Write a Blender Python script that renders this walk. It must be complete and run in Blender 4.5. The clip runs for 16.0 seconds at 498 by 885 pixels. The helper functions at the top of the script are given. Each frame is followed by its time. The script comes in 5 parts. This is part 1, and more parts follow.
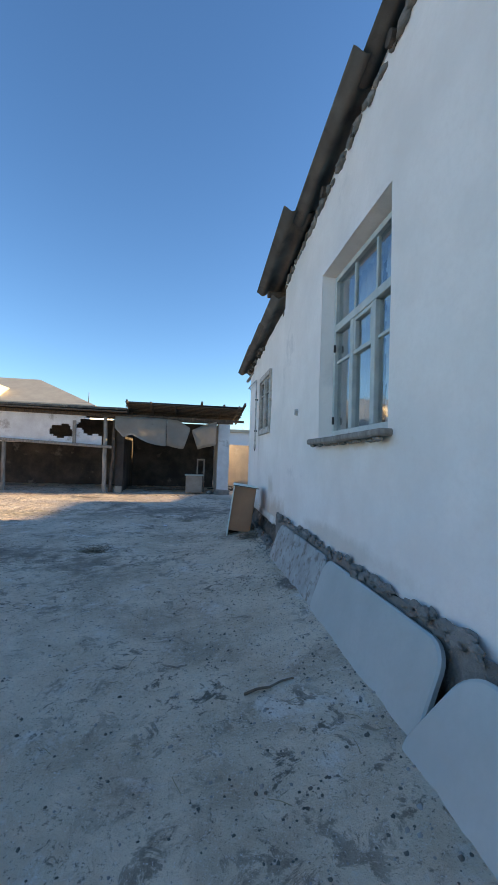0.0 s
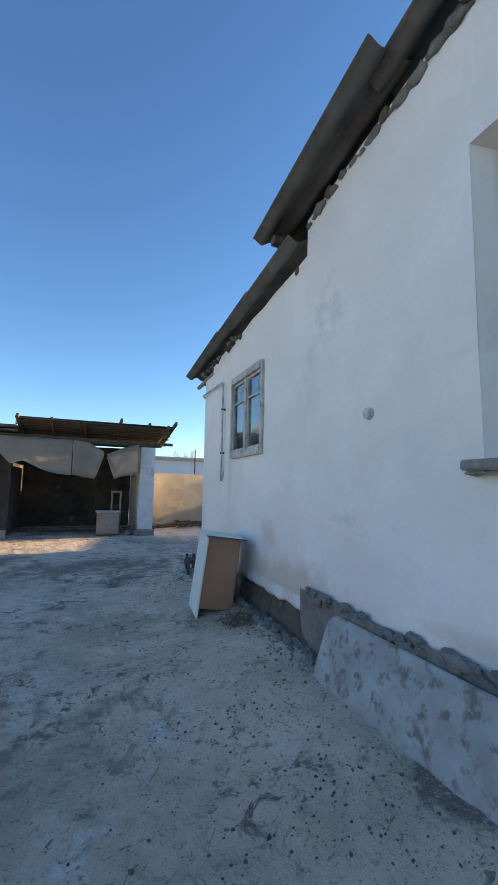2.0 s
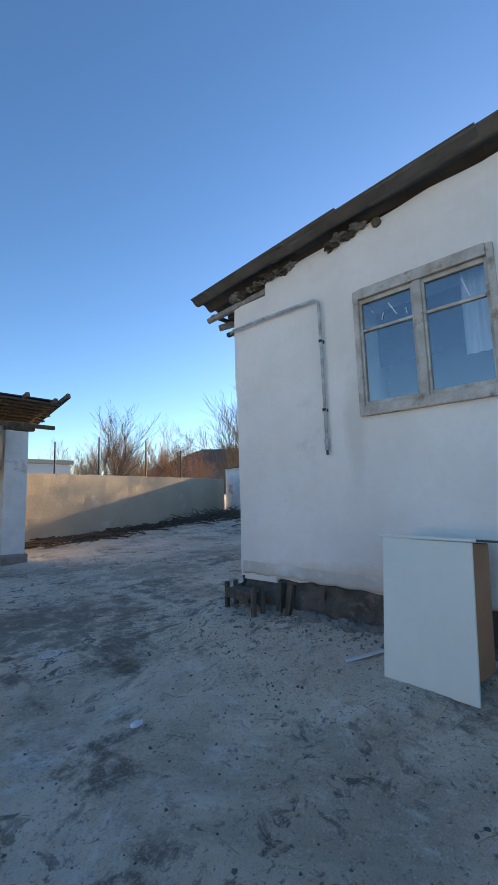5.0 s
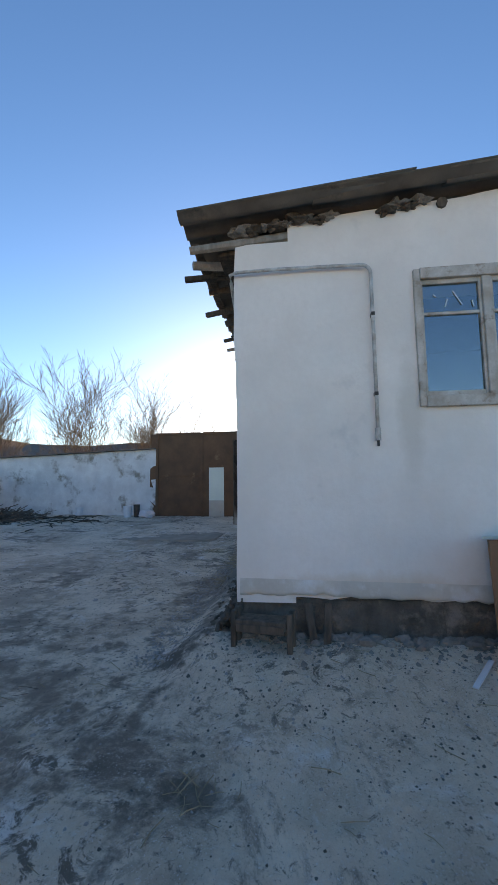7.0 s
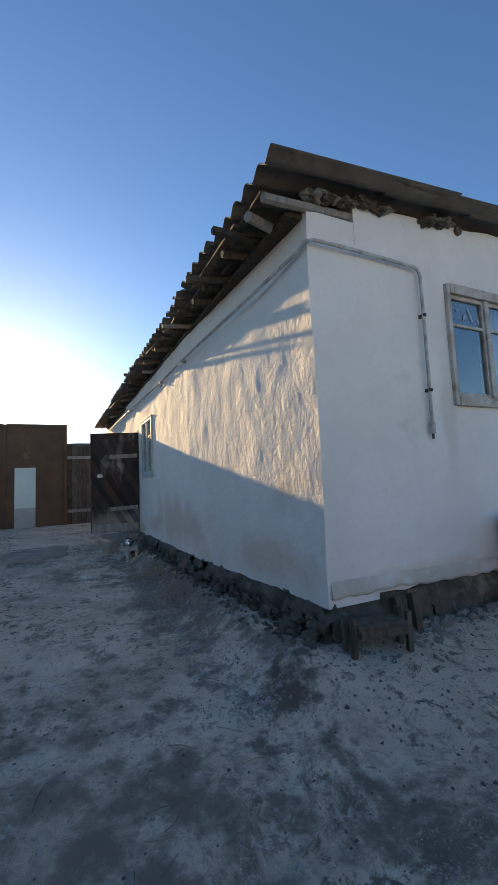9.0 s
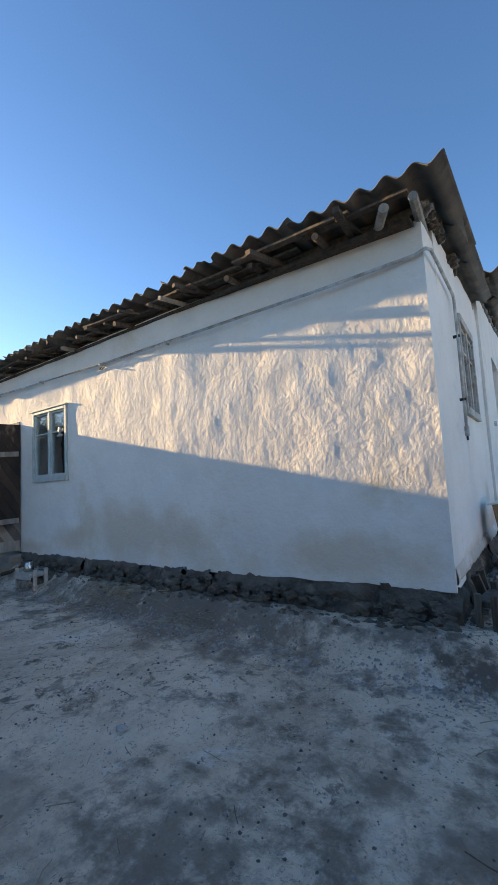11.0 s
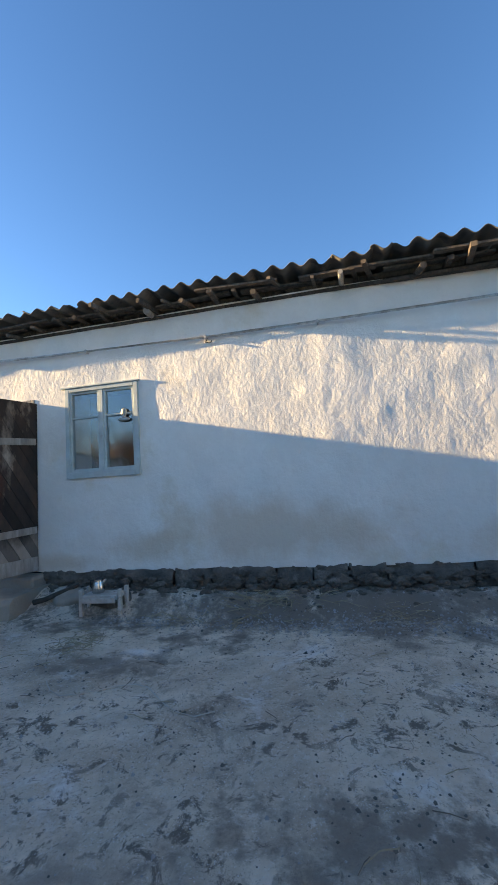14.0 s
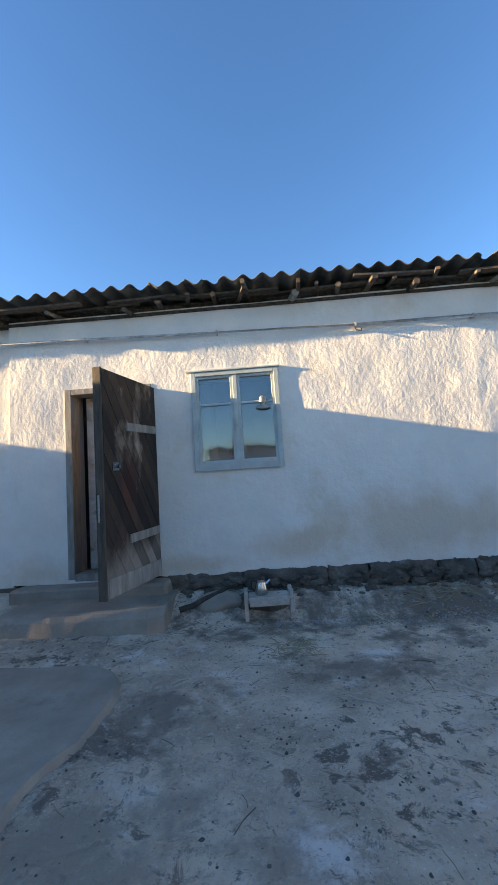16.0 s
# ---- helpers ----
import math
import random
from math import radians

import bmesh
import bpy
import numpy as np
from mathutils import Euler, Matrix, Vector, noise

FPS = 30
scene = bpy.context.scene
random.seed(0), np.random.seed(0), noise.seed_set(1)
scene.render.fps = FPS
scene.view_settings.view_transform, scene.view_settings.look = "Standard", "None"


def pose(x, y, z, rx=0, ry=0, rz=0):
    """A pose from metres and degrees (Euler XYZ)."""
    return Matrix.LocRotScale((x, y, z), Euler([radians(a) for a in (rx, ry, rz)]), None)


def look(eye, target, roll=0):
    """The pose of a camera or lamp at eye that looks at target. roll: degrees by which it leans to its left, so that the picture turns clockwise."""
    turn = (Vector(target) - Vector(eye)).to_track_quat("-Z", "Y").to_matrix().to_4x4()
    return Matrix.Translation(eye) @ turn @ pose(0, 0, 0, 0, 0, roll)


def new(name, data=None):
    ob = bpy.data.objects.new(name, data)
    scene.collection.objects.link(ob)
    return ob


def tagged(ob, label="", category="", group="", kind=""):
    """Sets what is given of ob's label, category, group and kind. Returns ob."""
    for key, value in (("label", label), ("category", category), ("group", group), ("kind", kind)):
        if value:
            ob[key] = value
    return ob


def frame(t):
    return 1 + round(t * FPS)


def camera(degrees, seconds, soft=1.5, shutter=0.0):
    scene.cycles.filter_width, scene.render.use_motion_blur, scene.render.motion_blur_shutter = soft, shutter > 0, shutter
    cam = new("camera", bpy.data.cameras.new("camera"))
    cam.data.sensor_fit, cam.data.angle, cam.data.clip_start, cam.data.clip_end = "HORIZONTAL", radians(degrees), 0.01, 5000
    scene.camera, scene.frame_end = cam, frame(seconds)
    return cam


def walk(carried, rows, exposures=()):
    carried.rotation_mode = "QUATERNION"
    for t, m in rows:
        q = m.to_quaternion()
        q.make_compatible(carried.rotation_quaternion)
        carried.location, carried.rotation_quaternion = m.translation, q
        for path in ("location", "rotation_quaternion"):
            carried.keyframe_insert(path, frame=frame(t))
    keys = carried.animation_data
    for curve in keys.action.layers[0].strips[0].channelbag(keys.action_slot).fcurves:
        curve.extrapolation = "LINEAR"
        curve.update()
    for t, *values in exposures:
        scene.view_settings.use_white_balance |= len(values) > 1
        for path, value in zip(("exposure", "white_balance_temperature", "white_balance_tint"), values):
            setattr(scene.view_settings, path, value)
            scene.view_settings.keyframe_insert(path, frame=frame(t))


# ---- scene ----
cam = camera(63.0, 16.0)
PATH = [
    (0, (0.161, -0.235, 1.361), (0.442, 1.744, 1.442), 2.0),
    (0.5, (0.074, 0.412, 1.332), (0.499, 2.364, 1.416), 1.2),
    (1, (-0.061, 1.005, 1.364), (0.518, 2.914, 1.505), 1.4),
    (1.5, (-0.177, 1.6, 1.394), (0.522, 3.463, 1.598), 1.0),
    (2, (-0.329, 2.2, 1.416), (0.406, 4.046, 1.645), 1.1),
    (2.5, (-0.602, 2.712, 1.381), (0.139, 4.559, 1.584), 1.2),
    (3, (-0.863, 3.318, 1.309), (-0.118, 5.166, 1.486), 1.1),
    (3.5, (-1.189, 3.903, 1.28), (-0.343, 5.703, 1.484), -1.4),
    (4, (-1.341, 4.463, 1.23), (-0.238, 6.116, 1.456), -2.9),
    (4.2, (-1.404, 4.731, 1.23), (-0.221, 6.326, 1.463), -3.0),
    (6.3, (-1.722, 7.268, 1.214), (0.167, 7.882, 1.449), -0.0),
    (6.5, (-1.688, 7.513, 1.199), (0.234, 8.018, 1.426), -0.2),
    (7, (-1.615, 8.027, 1.245), (0.359, 8.261, 1.459), -0.7),
    (7.5, (-1.545, 8.551, 1.249), (0.445, 8.532, 1.449), -1.3),
    (8, (-1.34, 9.114, 1.241), (0.632, 8.839, 1.431), -1.9),
    (8.2, (-1.275, 9.315, 1.255), (0.679, 8.936, 1.445), -2.0),
    (10.3, (0.262, 11.122, 1.26), (1.598, 9.646, 1.444), -3.1),
    (10.5, (0.431, 11.266, 1.279), (1.709, 9.738, 1.464), -3.1),
    (11, (0.849, 11.635, 1.274), (2.002, 10.011, 1.455), -3.2),
    (11.5, (1.324, 11.915, 1.251), (2.369, 10.217, 1.413), -3.6),
    (12, (1.795, 12.169, 1.275), (2.734, 10.41, 1.426), -3.9),
    (12.5, (2.27, 12.393, 1.291), (3.087, 10.575, 1.449), -4.1),
    (13, (2.803, 12.479, 1.224), (3.486, 10.607, 1.393), -3.9),
    (13.5, (3.329, 12.585, 1.228), (3.882, 10.673, 1.416), -3.6),
    (14, (3.863, 12.628, 1.252), (4.306, 10.687, 1.442), -3.6),
    (14.5, (4.414, 12.666, 1.307), (4.768, 10.707, 1.499), -3.9),
    (15, (5.0, 12.788, 1.305), (5.278, 10.817, 1.5), -4.0),
    (15.5, (5.586, 12.763, 1.297), (5.783, 10.781, 1.473), -4.1),
    (16, (6.142, 12.729, 1.271), (6.238, 10.741, 1.462), -3.8),
]
EXPOSURES = [(0, 1.6, 9000, 12), (4, 1.58, 9000, 12), (6.5, 1.32, 9600, 14), (7, 1.48, 9700, 14), (7.5, 1.15, 9700, 14), (8, 1.1, 9600, 14), (11, 1.65, 9500, 14), (14, 1.8, 9000, 12), (16, 1.88, 8900, 12)]
walk(cam, [(t, look(eye, target, roll)) for t, eye, target, roll in PATH], EXPOSURES)

# ---- world and sun ----
SUN_DIR = Vector((0.9936, 0.1132, 0.203)).normalized()   # towards the low sun
world = bpy.data.worlds.new("world")
scene.world = world
world.use_nodes = True
wn = world.node_tree.nodes
wn.clear()
w_out, w_bg, w_sky = wn.new("ShaderNodeOutputWorld"), wn.new("ShaderNodeBackground"), wn.new("ShaderNodeTexSky")
w_sky.sky_type, w_sky.sun_disc = "NISHITA", False
w_sky.sun_elevation = math.asin(SUN_DIR.z)
w_sky.sun_rotation = math.atan2(SUN_DIR.x, SUN_DIR.y)
w_sky.altitude, w_sky.air_density, w_sky.dust_density, w_sky.ozone_density = 1200, 1.0, 0.5, 4.2
w_bg.inputs["Strength"].default_value = 0.15
w_hue = wn.new("ShaderNodeHueSaturation")
w_hue.inputs["Hue"].default_value, w_hue.inputs["Saturation"].default_value, w_hue.inputs["Value"].default_value = 0.505, 1.11, 0.88
world.node_tree.links.new(w_sky.outputs[0], w_hue.inputs["Color"])
world.node_tree.links.new(w_hue.outputs[0], w_bg.inputs[0])
world.node_tree.links.new(w_bg.outputs[0], w_out.inputs[0])
sun = new("sun", bpy.data.lights.new("sun", "SUN"))
sun.data.energy, sun.data.angle, sun.data.color = 5.0, radians(0.6), (1.0, 0.84, 0.58)
sun.matrix_world = look(SUN_DIR * 60, (0, 0, 0))


# ---- materials ----
def material(name, base, dark=None, scale=6.0, fine=60.0, mix=0.5, rough=0.9, bump=0.3, depth=0.01, metal=0.0, spec=0.3,
             stain=None, stain_scale=1.2, stain_at=0.58, stretch=(1, 1, 1), vary=0.0, spots=()):
    """Two scales of colour change, stains with their own outline, and fine relief."""
    m = bpy.data.materials.new(name)
    m.use_nodes = True
    nt = m.node_tree
    n, l = nt.nodes, nt.links
    p = n["Principled BSDF"]
    p.inputs["Roughness"].default_value, p.inputs["Metallic"].default_value = rough, metal
    p.inputs["Specular IOR Level"].default_value = spec
    tc, mp = n.new("ShaderNodeTexCoord"), n.new("ShaderNodeMapping")
    mp.inputs["Scale"].default_value = stretch
    l.new(tc.outputs["Object"], mp.inputs[0])

    def noise_node(sc, detail, r=0.6):
        t = n.new("ShaderNodeTexNoise")
        t.inputs["Scale"].default_value, t.inputs["Detail"].default_value, t.inputs["Roughness"].default_value = sc, detail, r
        l.new(mp.outputs[0], t.inputs["Vector"])
        return t.outputs["Fac"]

    def ramp(src, a, b):
        r = n.new("ShaderNodeMapRange")
        r.inputs["From Min"].default_value, r.inputs["From Max"].default_value = a, b
        l.new(src, r.inputs["Value"])
        return r.outputs[0]

    def blend(fac, a, b):
        x = n.new("ShaderNodeMix")
        x.data_type = "RGBA"
        for sock, v in ((x.inputs[0], fac), (x.inputs[6], a), (x.inputs[7], b)):
            if isinstance(v, tuple):
                sock.default_value = (*v, 1)
            elif isinstance(v, float):
                sock.default_value = v
            else:
                l.new(v, sock)
        return x.outputs[2]

    dark = dark or tuple(c * 0.75 for c in base)
    big, small = noise_node(scale, 5), noise_node(fine, 4, 0.7)
    col = blend(ramp(big, 0.35, 0.35 + mix * 0.6), dark, base)
    mul = n.new("ShaderNodeMath")
    mul.operation = "MULTIPLY"
    mul.inputs[1].default_value = 0.45
    l.new(ramp(small, 0.45, 0.75), mul.inputs[0])
    col = blend(mul.outputs[0], col, dark)
    if stain:
        col = blend(ramp(noise_node(stain_scale, 6, 0.65), stain_at, stain_at + 0.12), col, stain)
    warp = noise_node(2.6, 8, 0.7) if spots else None
    for centre, radii, tone in spots:
        v, d, add, rr = n.new("ShaderNodeVectorMath"), n.new("ShaderNodeVectorMath"), n.new("ShaderNodeMath"), n.new("ShaderNodeMapRange")
        v.operation, d.operation, add.operation = "MULTIPLY_ADD", "LENGTH", "MULTIPLY_ADD"
        v.inputs[1].default_value = tuple(1 / r for r in radii)
        v.inputs[2].default_value = tuple(-c / r for c, r in zip(centre, radii))
        l.new(tc.outputs["Object"], v.inputs[0])
        l.new(v.outputs[0], d.inputs[0])
        l.new(warp, add.inputs[0])
        add.inputs[1].default_value = 2.2
        l.new(d.outputs["Value"], add.inputs[2])
        rr.inputs["From Min"].default_value, rr.inputs["From Max"].default_value, rr.inputs["To Max"].default_value = 2.15, 1.45, 0.75
        l.new(add.outputs[0], rr.inputs["Value"])
        col = blend(rr.outputs[0], col, tone)
    if vary:
        info, hsv = n.new("ShaderNodeObjectInfo"), n.new("ShaderNodeHueSaturation")
        l.new(col, hsv.inputs["Color"])
        r = n.new("ShaderNodeMapRange")
        r.inputs["To Min"].default_value, r.inputs["To Max"].default_value = 1 - vary, 1 + vary
        l.new(info.outputs["Random"], r.inputs["Value"])
        l.new(r.outputs[0], hsv.inputs["Value"])
        col = hsv.outputs[0]
    l.new(col, p.inputs["Base Color"])
    if bump:
        b = n.new("ShaderNodeBump")
        b.inputs["Strength"].default_value, b.inputs["Distance"].default_value = bump, depth
        add = n.new("ShaderNodeMath")
        add.operation = "ADD"
        l.new(big, add.inputs[0])
        l.new(small, add.inputs[1])
        l.new(add.outputs[0], b.inputs["Height"])
        l.new(b.outputs[0], p.inputs["Normal"])
    return m


CLAY_TONE = (0.68, 0.545, 0.415)
# splashes and damp stains on the walls: centre, radii, colour
NORTH_DIRT = [((4.6, 8.6, 0.75), (1.3, 9, 0.36), CLAY_TONE), ((2.2, 8.6, 0.62), (0.9, 9, 0.22), CLAY_TONE), ((7.0, 8.6, 0.47), (0.6, 9, 0.14), CLAY_TONE), ((5.9, 8.6, 0.62), (0.5, 9, 0.2), CLAY_TONE), ((8.6, 8.6, 0.5), (0.4, 9, 0.22), CLAY_TONE)]
WEST_DIRT = [((1.4, 5.7, 0.60), (9, 1.1, 0.26), (0.58, 0.46, 0.36)), ((1.4, 7.4, 0.52), (9, 1.0, 0.12), CLAY_TONE), ((1.4, 6.0, 0.95), (9, 0.25, 0.2), (0.62, 0.54, 0.45)), ((1.4, 2.9, 0.72), (9, 1.2, 0.1), (0.62, 0.56, 0.49)), ((1.4, 2.6, 1.5), (9, 0.7, 0.06), CLAY_TONE), ((1.4, 7.2, 1.7), (9, 0.1, 0.5), (0.66, 0.60, 0.53))]
PLASTER = material("lime_plaster", (0.86, 0.80, 0.74), (0.77, 0.71, 0.65), 1.6, 22, 0.5, 0.95, 0.35, 0.012, stain=(0.60, 0.57, 0.53), stain_scale=0.9, stain_at=0.62, spots=WEST_DIRT)
PLASTER_ROUGH = material("rough_lime_plaster", (0.87, 0.81, 0.73), (0.80, 0.74, 0.66), 3.2, 20, 0.5, 0.95, 0.55, 0.016, stain=(0.74, 0.64, 0.50), stain_scale=0.9, stain_at=0.58, stretch=(1, 1, 0.9), spots=NORTH_DIRT)
DIRTY_PLASTER = material("dirty_plaster", (0.66, 0.60, 0.52), (0.56, 0.50, 0.43), 3, 30, 0.5, 0.95, 0.5, 0.012, stain=(0.74, 0.72, 0.69), stain_scale=2.4, stain_at=0.52)
PEELING = material("peeling_whitewash", (0.78, 0.78, 0.77), (0.62, 0.61, 0.60), 2.2, 30, 0.5, 0.95, 0.6, 0.02, stain=(0.30, 0.26, 0.22), stain_scale=1.5, stain_at=0.555)
FENCE_PLASTER = material("clay_plaster", (0.62, 0.50, 0.37), (0.50, 0.40, 0.30), 0.8, 22, 0.6, 0.95, 0.5, 0.015, stain=(0.66, 0.61, 0.54), stain_scale=0.9, stain_at=0.6)
ADOBE = material("mud_plinth", (0.25, 0.205, 0.165), (0.12, 0.098, 0.08), 5, 45, 0.6, 0.97, 1.0, 0.03, stain=(0.36, 0.30, 0.245), stain_scale=4, stain_at=0.58, vary=0.08)
MORTAR = material("grey_mortar", (0.33, 0.305, 0.275), (0.19, 0.175, 0.155), 7, 50, 0.6, 0.95, 0.9, 0.02)
# very dark brown mud with lighter patches, for the shed's inner walls
DARK_MUD = material("dark_mud_wall", (0.17, 0.14, 0.115), (0.06, 0.05, 0.045), 1.5, 20, 0.7, 0.97, 0.8, 0.02, stain=(0.25, 0.22, 0.19), stain_scale=1.7, stain_at=0.6)
ASBESTOS = material("asbestos_cement", (0.20, 0.18, 0.155), (0.10, 0.09, 0.08), 2.5, 40, 0.6, 0.9, 0.5, 0.006, stain=(0.08, 0.075, 0.07), stain_scale=3, stain_at=0.57, vary=0.15)
OLD_WOOD = material("weathered_wood", (0.17, 0.13, 0.10), (0.07, 0.055, 0.043), 4, 40, 0.6, 0.9, 0.7, 0.006, stretch=(6, 6, 1), vary=0.3)
GREY_WOOD = material("grey_weathered_wood", (0.42, 0.38, 0.33), (0.24, 0.21, 0.18), 4, 40, 0.6, 0.9, 0.7, 0.005, stretch=(5, 5, 1), vary=0.2)
# low pale spot is wear; the red-brown one paints the leaf's sheen
DOOR_WOOD = material("dark_stained_wood", (0.075, 0.042, 0.028), (0.028, 0.018, 0.014), 5, 50, 0.7, 0.65, 0.6, 0.004, stain=(0.26, 0.20, 0.155), stain_scale=3.2, stain_at=0.57, stretch=(1, 1, 0.45), vary=0.5, spots=[((7.45, 9.0, 0.55), (9, 9, 0.30), (0.30, 0.25, 0.205)), ((7.5, 9.1, 1.35), (9, 0.16, 0.4), (0.085, 0.026, 0.016))])
PALE_PAINT = material("flaking_pale_blue_paint", (0.55, 0.59, 0.55), (0.42, 0.45, 0.42), 6, 60, 0.5, 0.7, 0.5, 0.003, stain=(0.33, 0.27, 0.21), stain_scale=9, stain_at=0.64)
FLAKED_PAINT = material("flaking_white_paint", (0.62, 0.58, 0.53), (0.40, 0.345, 0.29), 7, 60, 0.5, 0.8, 0.6, 0.004, stain=(0.30, 0.22, 0.16), stain_scale=8, stain_at=0.55)
WHITE_LAMINATE = material("white_laminate", (0.75, 0.80, 0.71), (0.69, 0.74, 0.66), 1.5, 20, 0.5, 0.45, 0.05, 0.002)
BROWN_BOARD = material("brown_hardboard", (0.48, 0.25, 0.145), (0.38, 0.195, 0.115), 2, 70, 0.5, 0.75, 0.15, 0.002, stain=(0.22, 0.10, 0.06), stain_scale=3.5, stain_at=0.68)
ENAMEL = material("pale_blue_enamel", (0.44, 0.50, 0.48), (0.34, 0.40, 0.385), 1.6, 30, 0.6, 0.42, 0.08, 0.002, spec=0.5, stain=(0.40, 0.41, 0.38), stain_scale=2.2, stain_at=0.60)
ENAMEL_MUD = material("mud_spattered_enamel", (0.42, 0.47, 0.455), (0.29, 0.295, 0.28), 5, 40, 0.5, 0.6, 0.5, 0.008, stain=(0.20, 0.175, 0.15), stain_scale=13, stain_at=0.52)
DARK_METAL = material("dark_steel", (0.10, 0.09, 0.085), (0.06, 0.05, 0.045), 8, 60, 0.5, 0.6, 0.2, 0.002, metal=0.6)
PIPE_PAINT = material("painted_pipe", (0.60, 0.60, 0.58), (0.34, 0.31, 0.28), 9, 60, 0.4, 0.6, 0.3, 0.003)
STEEL = material("bright_steel", (0.62, 0.62, 0.60), (0.50, 0.50, 0.48), 4, 30, 0.5, 0.25, 0.05, 0.001, metal=1.0)
BRONZE = material("dull_bronze", (0.50, 0.47, 0.42), (0.30, 0.27, 0.23), 20, 80, 0.5, 0.5, 0.3, 0.003, metal=0.7)
CONC_PALE = material("pale_concrete", (0.60, 0.54, 0.46), (0.46, 0.40, 0.335), 2, 45, 0.6, 0.95, 0.5, 0.008, stain=(0.34, 0.28, 0.23), stain_scale=2.5, stain_at=0.58)
GATE_RUST = material("rust_brown_gate", (0.21, 0.105, 0.055), (0.12, 0.062, 0.036), 1.6, 30, 0.7, 0.7, 0.3, 0.004, stain=(0.27, 0.16, 0.09), stain_scale=2, stain_at=0.62)
CANVAS = material("dirty_canvas", (0.58, 0.54, 0.48), (0.44, 0.40, 0.35), 1.4, 30, 0.6, 0.95, 0.4, 0.01, stain=(0.30, 0.25, 0.21), stain_scale=2.3, stain_at=0.63)
CURTAIN = material("thin_white_curtain", (0.72, 0.74, 0.76), (0.58, 0.60, 0.63), 3, 40, 0.5, 0.9, 0.3, 0.01, stretch=(1, 6, 0.4))
# the gloom of the unlit rooms, put into their surface colour
DARK_ROOM = material("unlit_room_tone", (0.16, 0.17, 0.18), (0.11, 0.12, 0.13), 1.2, 20, 0.5, 0.9, 0.2, 0.01)
CONCRETE = material("old_concrete", (0.42, 0.355, 0.29), (0.28, 0.235, 0.19), 3, 45, 0.6, 0.95, 0.7, 0.01, stain=(0.20, 0.18, 0.16), stain_scale=2.5, stain_at=0.6)
BARK = material("bare_bark", (0.20, 0.155, 0.12), (0.12, 0.09, 0.07), 10, 60, 0.5, 0.95, 0.4, 0.01)
RED_TWIG = material("reddish_twigs", (0.46, 0.32, 0.235), (0.32, 0.21, 0.15), 10, 60, 0.5, 0.95, 0.0)
STRAW = material("dry_straw", (0.42, 0.34, 0.22), (0.26, 0.20, 0.13), 10, 60, 0.5, 0.95, 0.2, 0.002)
STONE = material("pale_pebbles", (0.40, 0.38, 0.36), (0.24, 0.22, 0.21), 12, 60, 0.5, 0.9, 0.4, 0.003)
DUNG = material("dark_clods", (0.17, 0.15, 0.13), (0.09, 0.08, 0.07), 12, 60, 0.5, 0.97, 0.6, 0.005)
LEAF = material("brown_dead_leaves", (0.20, 0.135, 0.09), (0.09, 0.06, 0.042), 14, 70, 0.5, 0.95, 0.4, 0.003)
ROOF_SHEET = material("cream_roof_sheet", (0.55, 0.49, 0.39), (0.46, 0.40, 0.32), 1, 12, 0.5, 0.7, 0.2, 0.01)
HOUSE_WHITE = material("far_white_wall", (0.76, 0.77, 0.78), (0.68, 0.69, 0.70), 0.6, 10, 0.5, 0.9, 0.2, 0.01)
HILL = material("dry_hill", (0.22, 0.16, 0.125), (0.15, 0.11, 0.09), 0.02, 0.4, 0.6, 1.0, 0.0)
PLASTIC = material("white_plastic", (0.72, 0.74, 0.76), (0.6, 0.62, 0.66), 4, 30, 0.5, 0.45, 0.2, 0.004)


def glass_material():
    m = bpy.data.materials.new("window_glass")
    m.use_nodes = True
    p = m.node_tree.nodes["Principled BSDF"]
    p.inputs["Base Color"].default_value = (0.86, 0.90, 0.92, 1)
    p.inputs["Transmission Weight"].default_value, p.inputs["Roughness"].default_value, p.inputs["IOR"].default_value = 1.0, 0.01, 2.0
    n = m.node_tree.nodes
    t, b = n.new("ShaderNodeTexNoise"), n.new("ShaderNodeBump")
    t.inputs["Scale"].default_value = 2.5
    b.inputs["Strength"].default_value, b.inputs["Distance"].default_value = 0.05, 0.02
    m.node_tree.links.new(t.outputs["Fac"], b.inputs["Height"])
    m.node_tree.links.new(b.outputs[0], p.inputs["Normal"])
    return m


GLASS = glass_material()


DARK_PATCH, SALT, MUCK, EARTH = (0.22, 0.178, 0.142), (0.78, 0.76, 0.74), (0.12, 0.097, 0.078), (0.37, 0.295, 0.232)
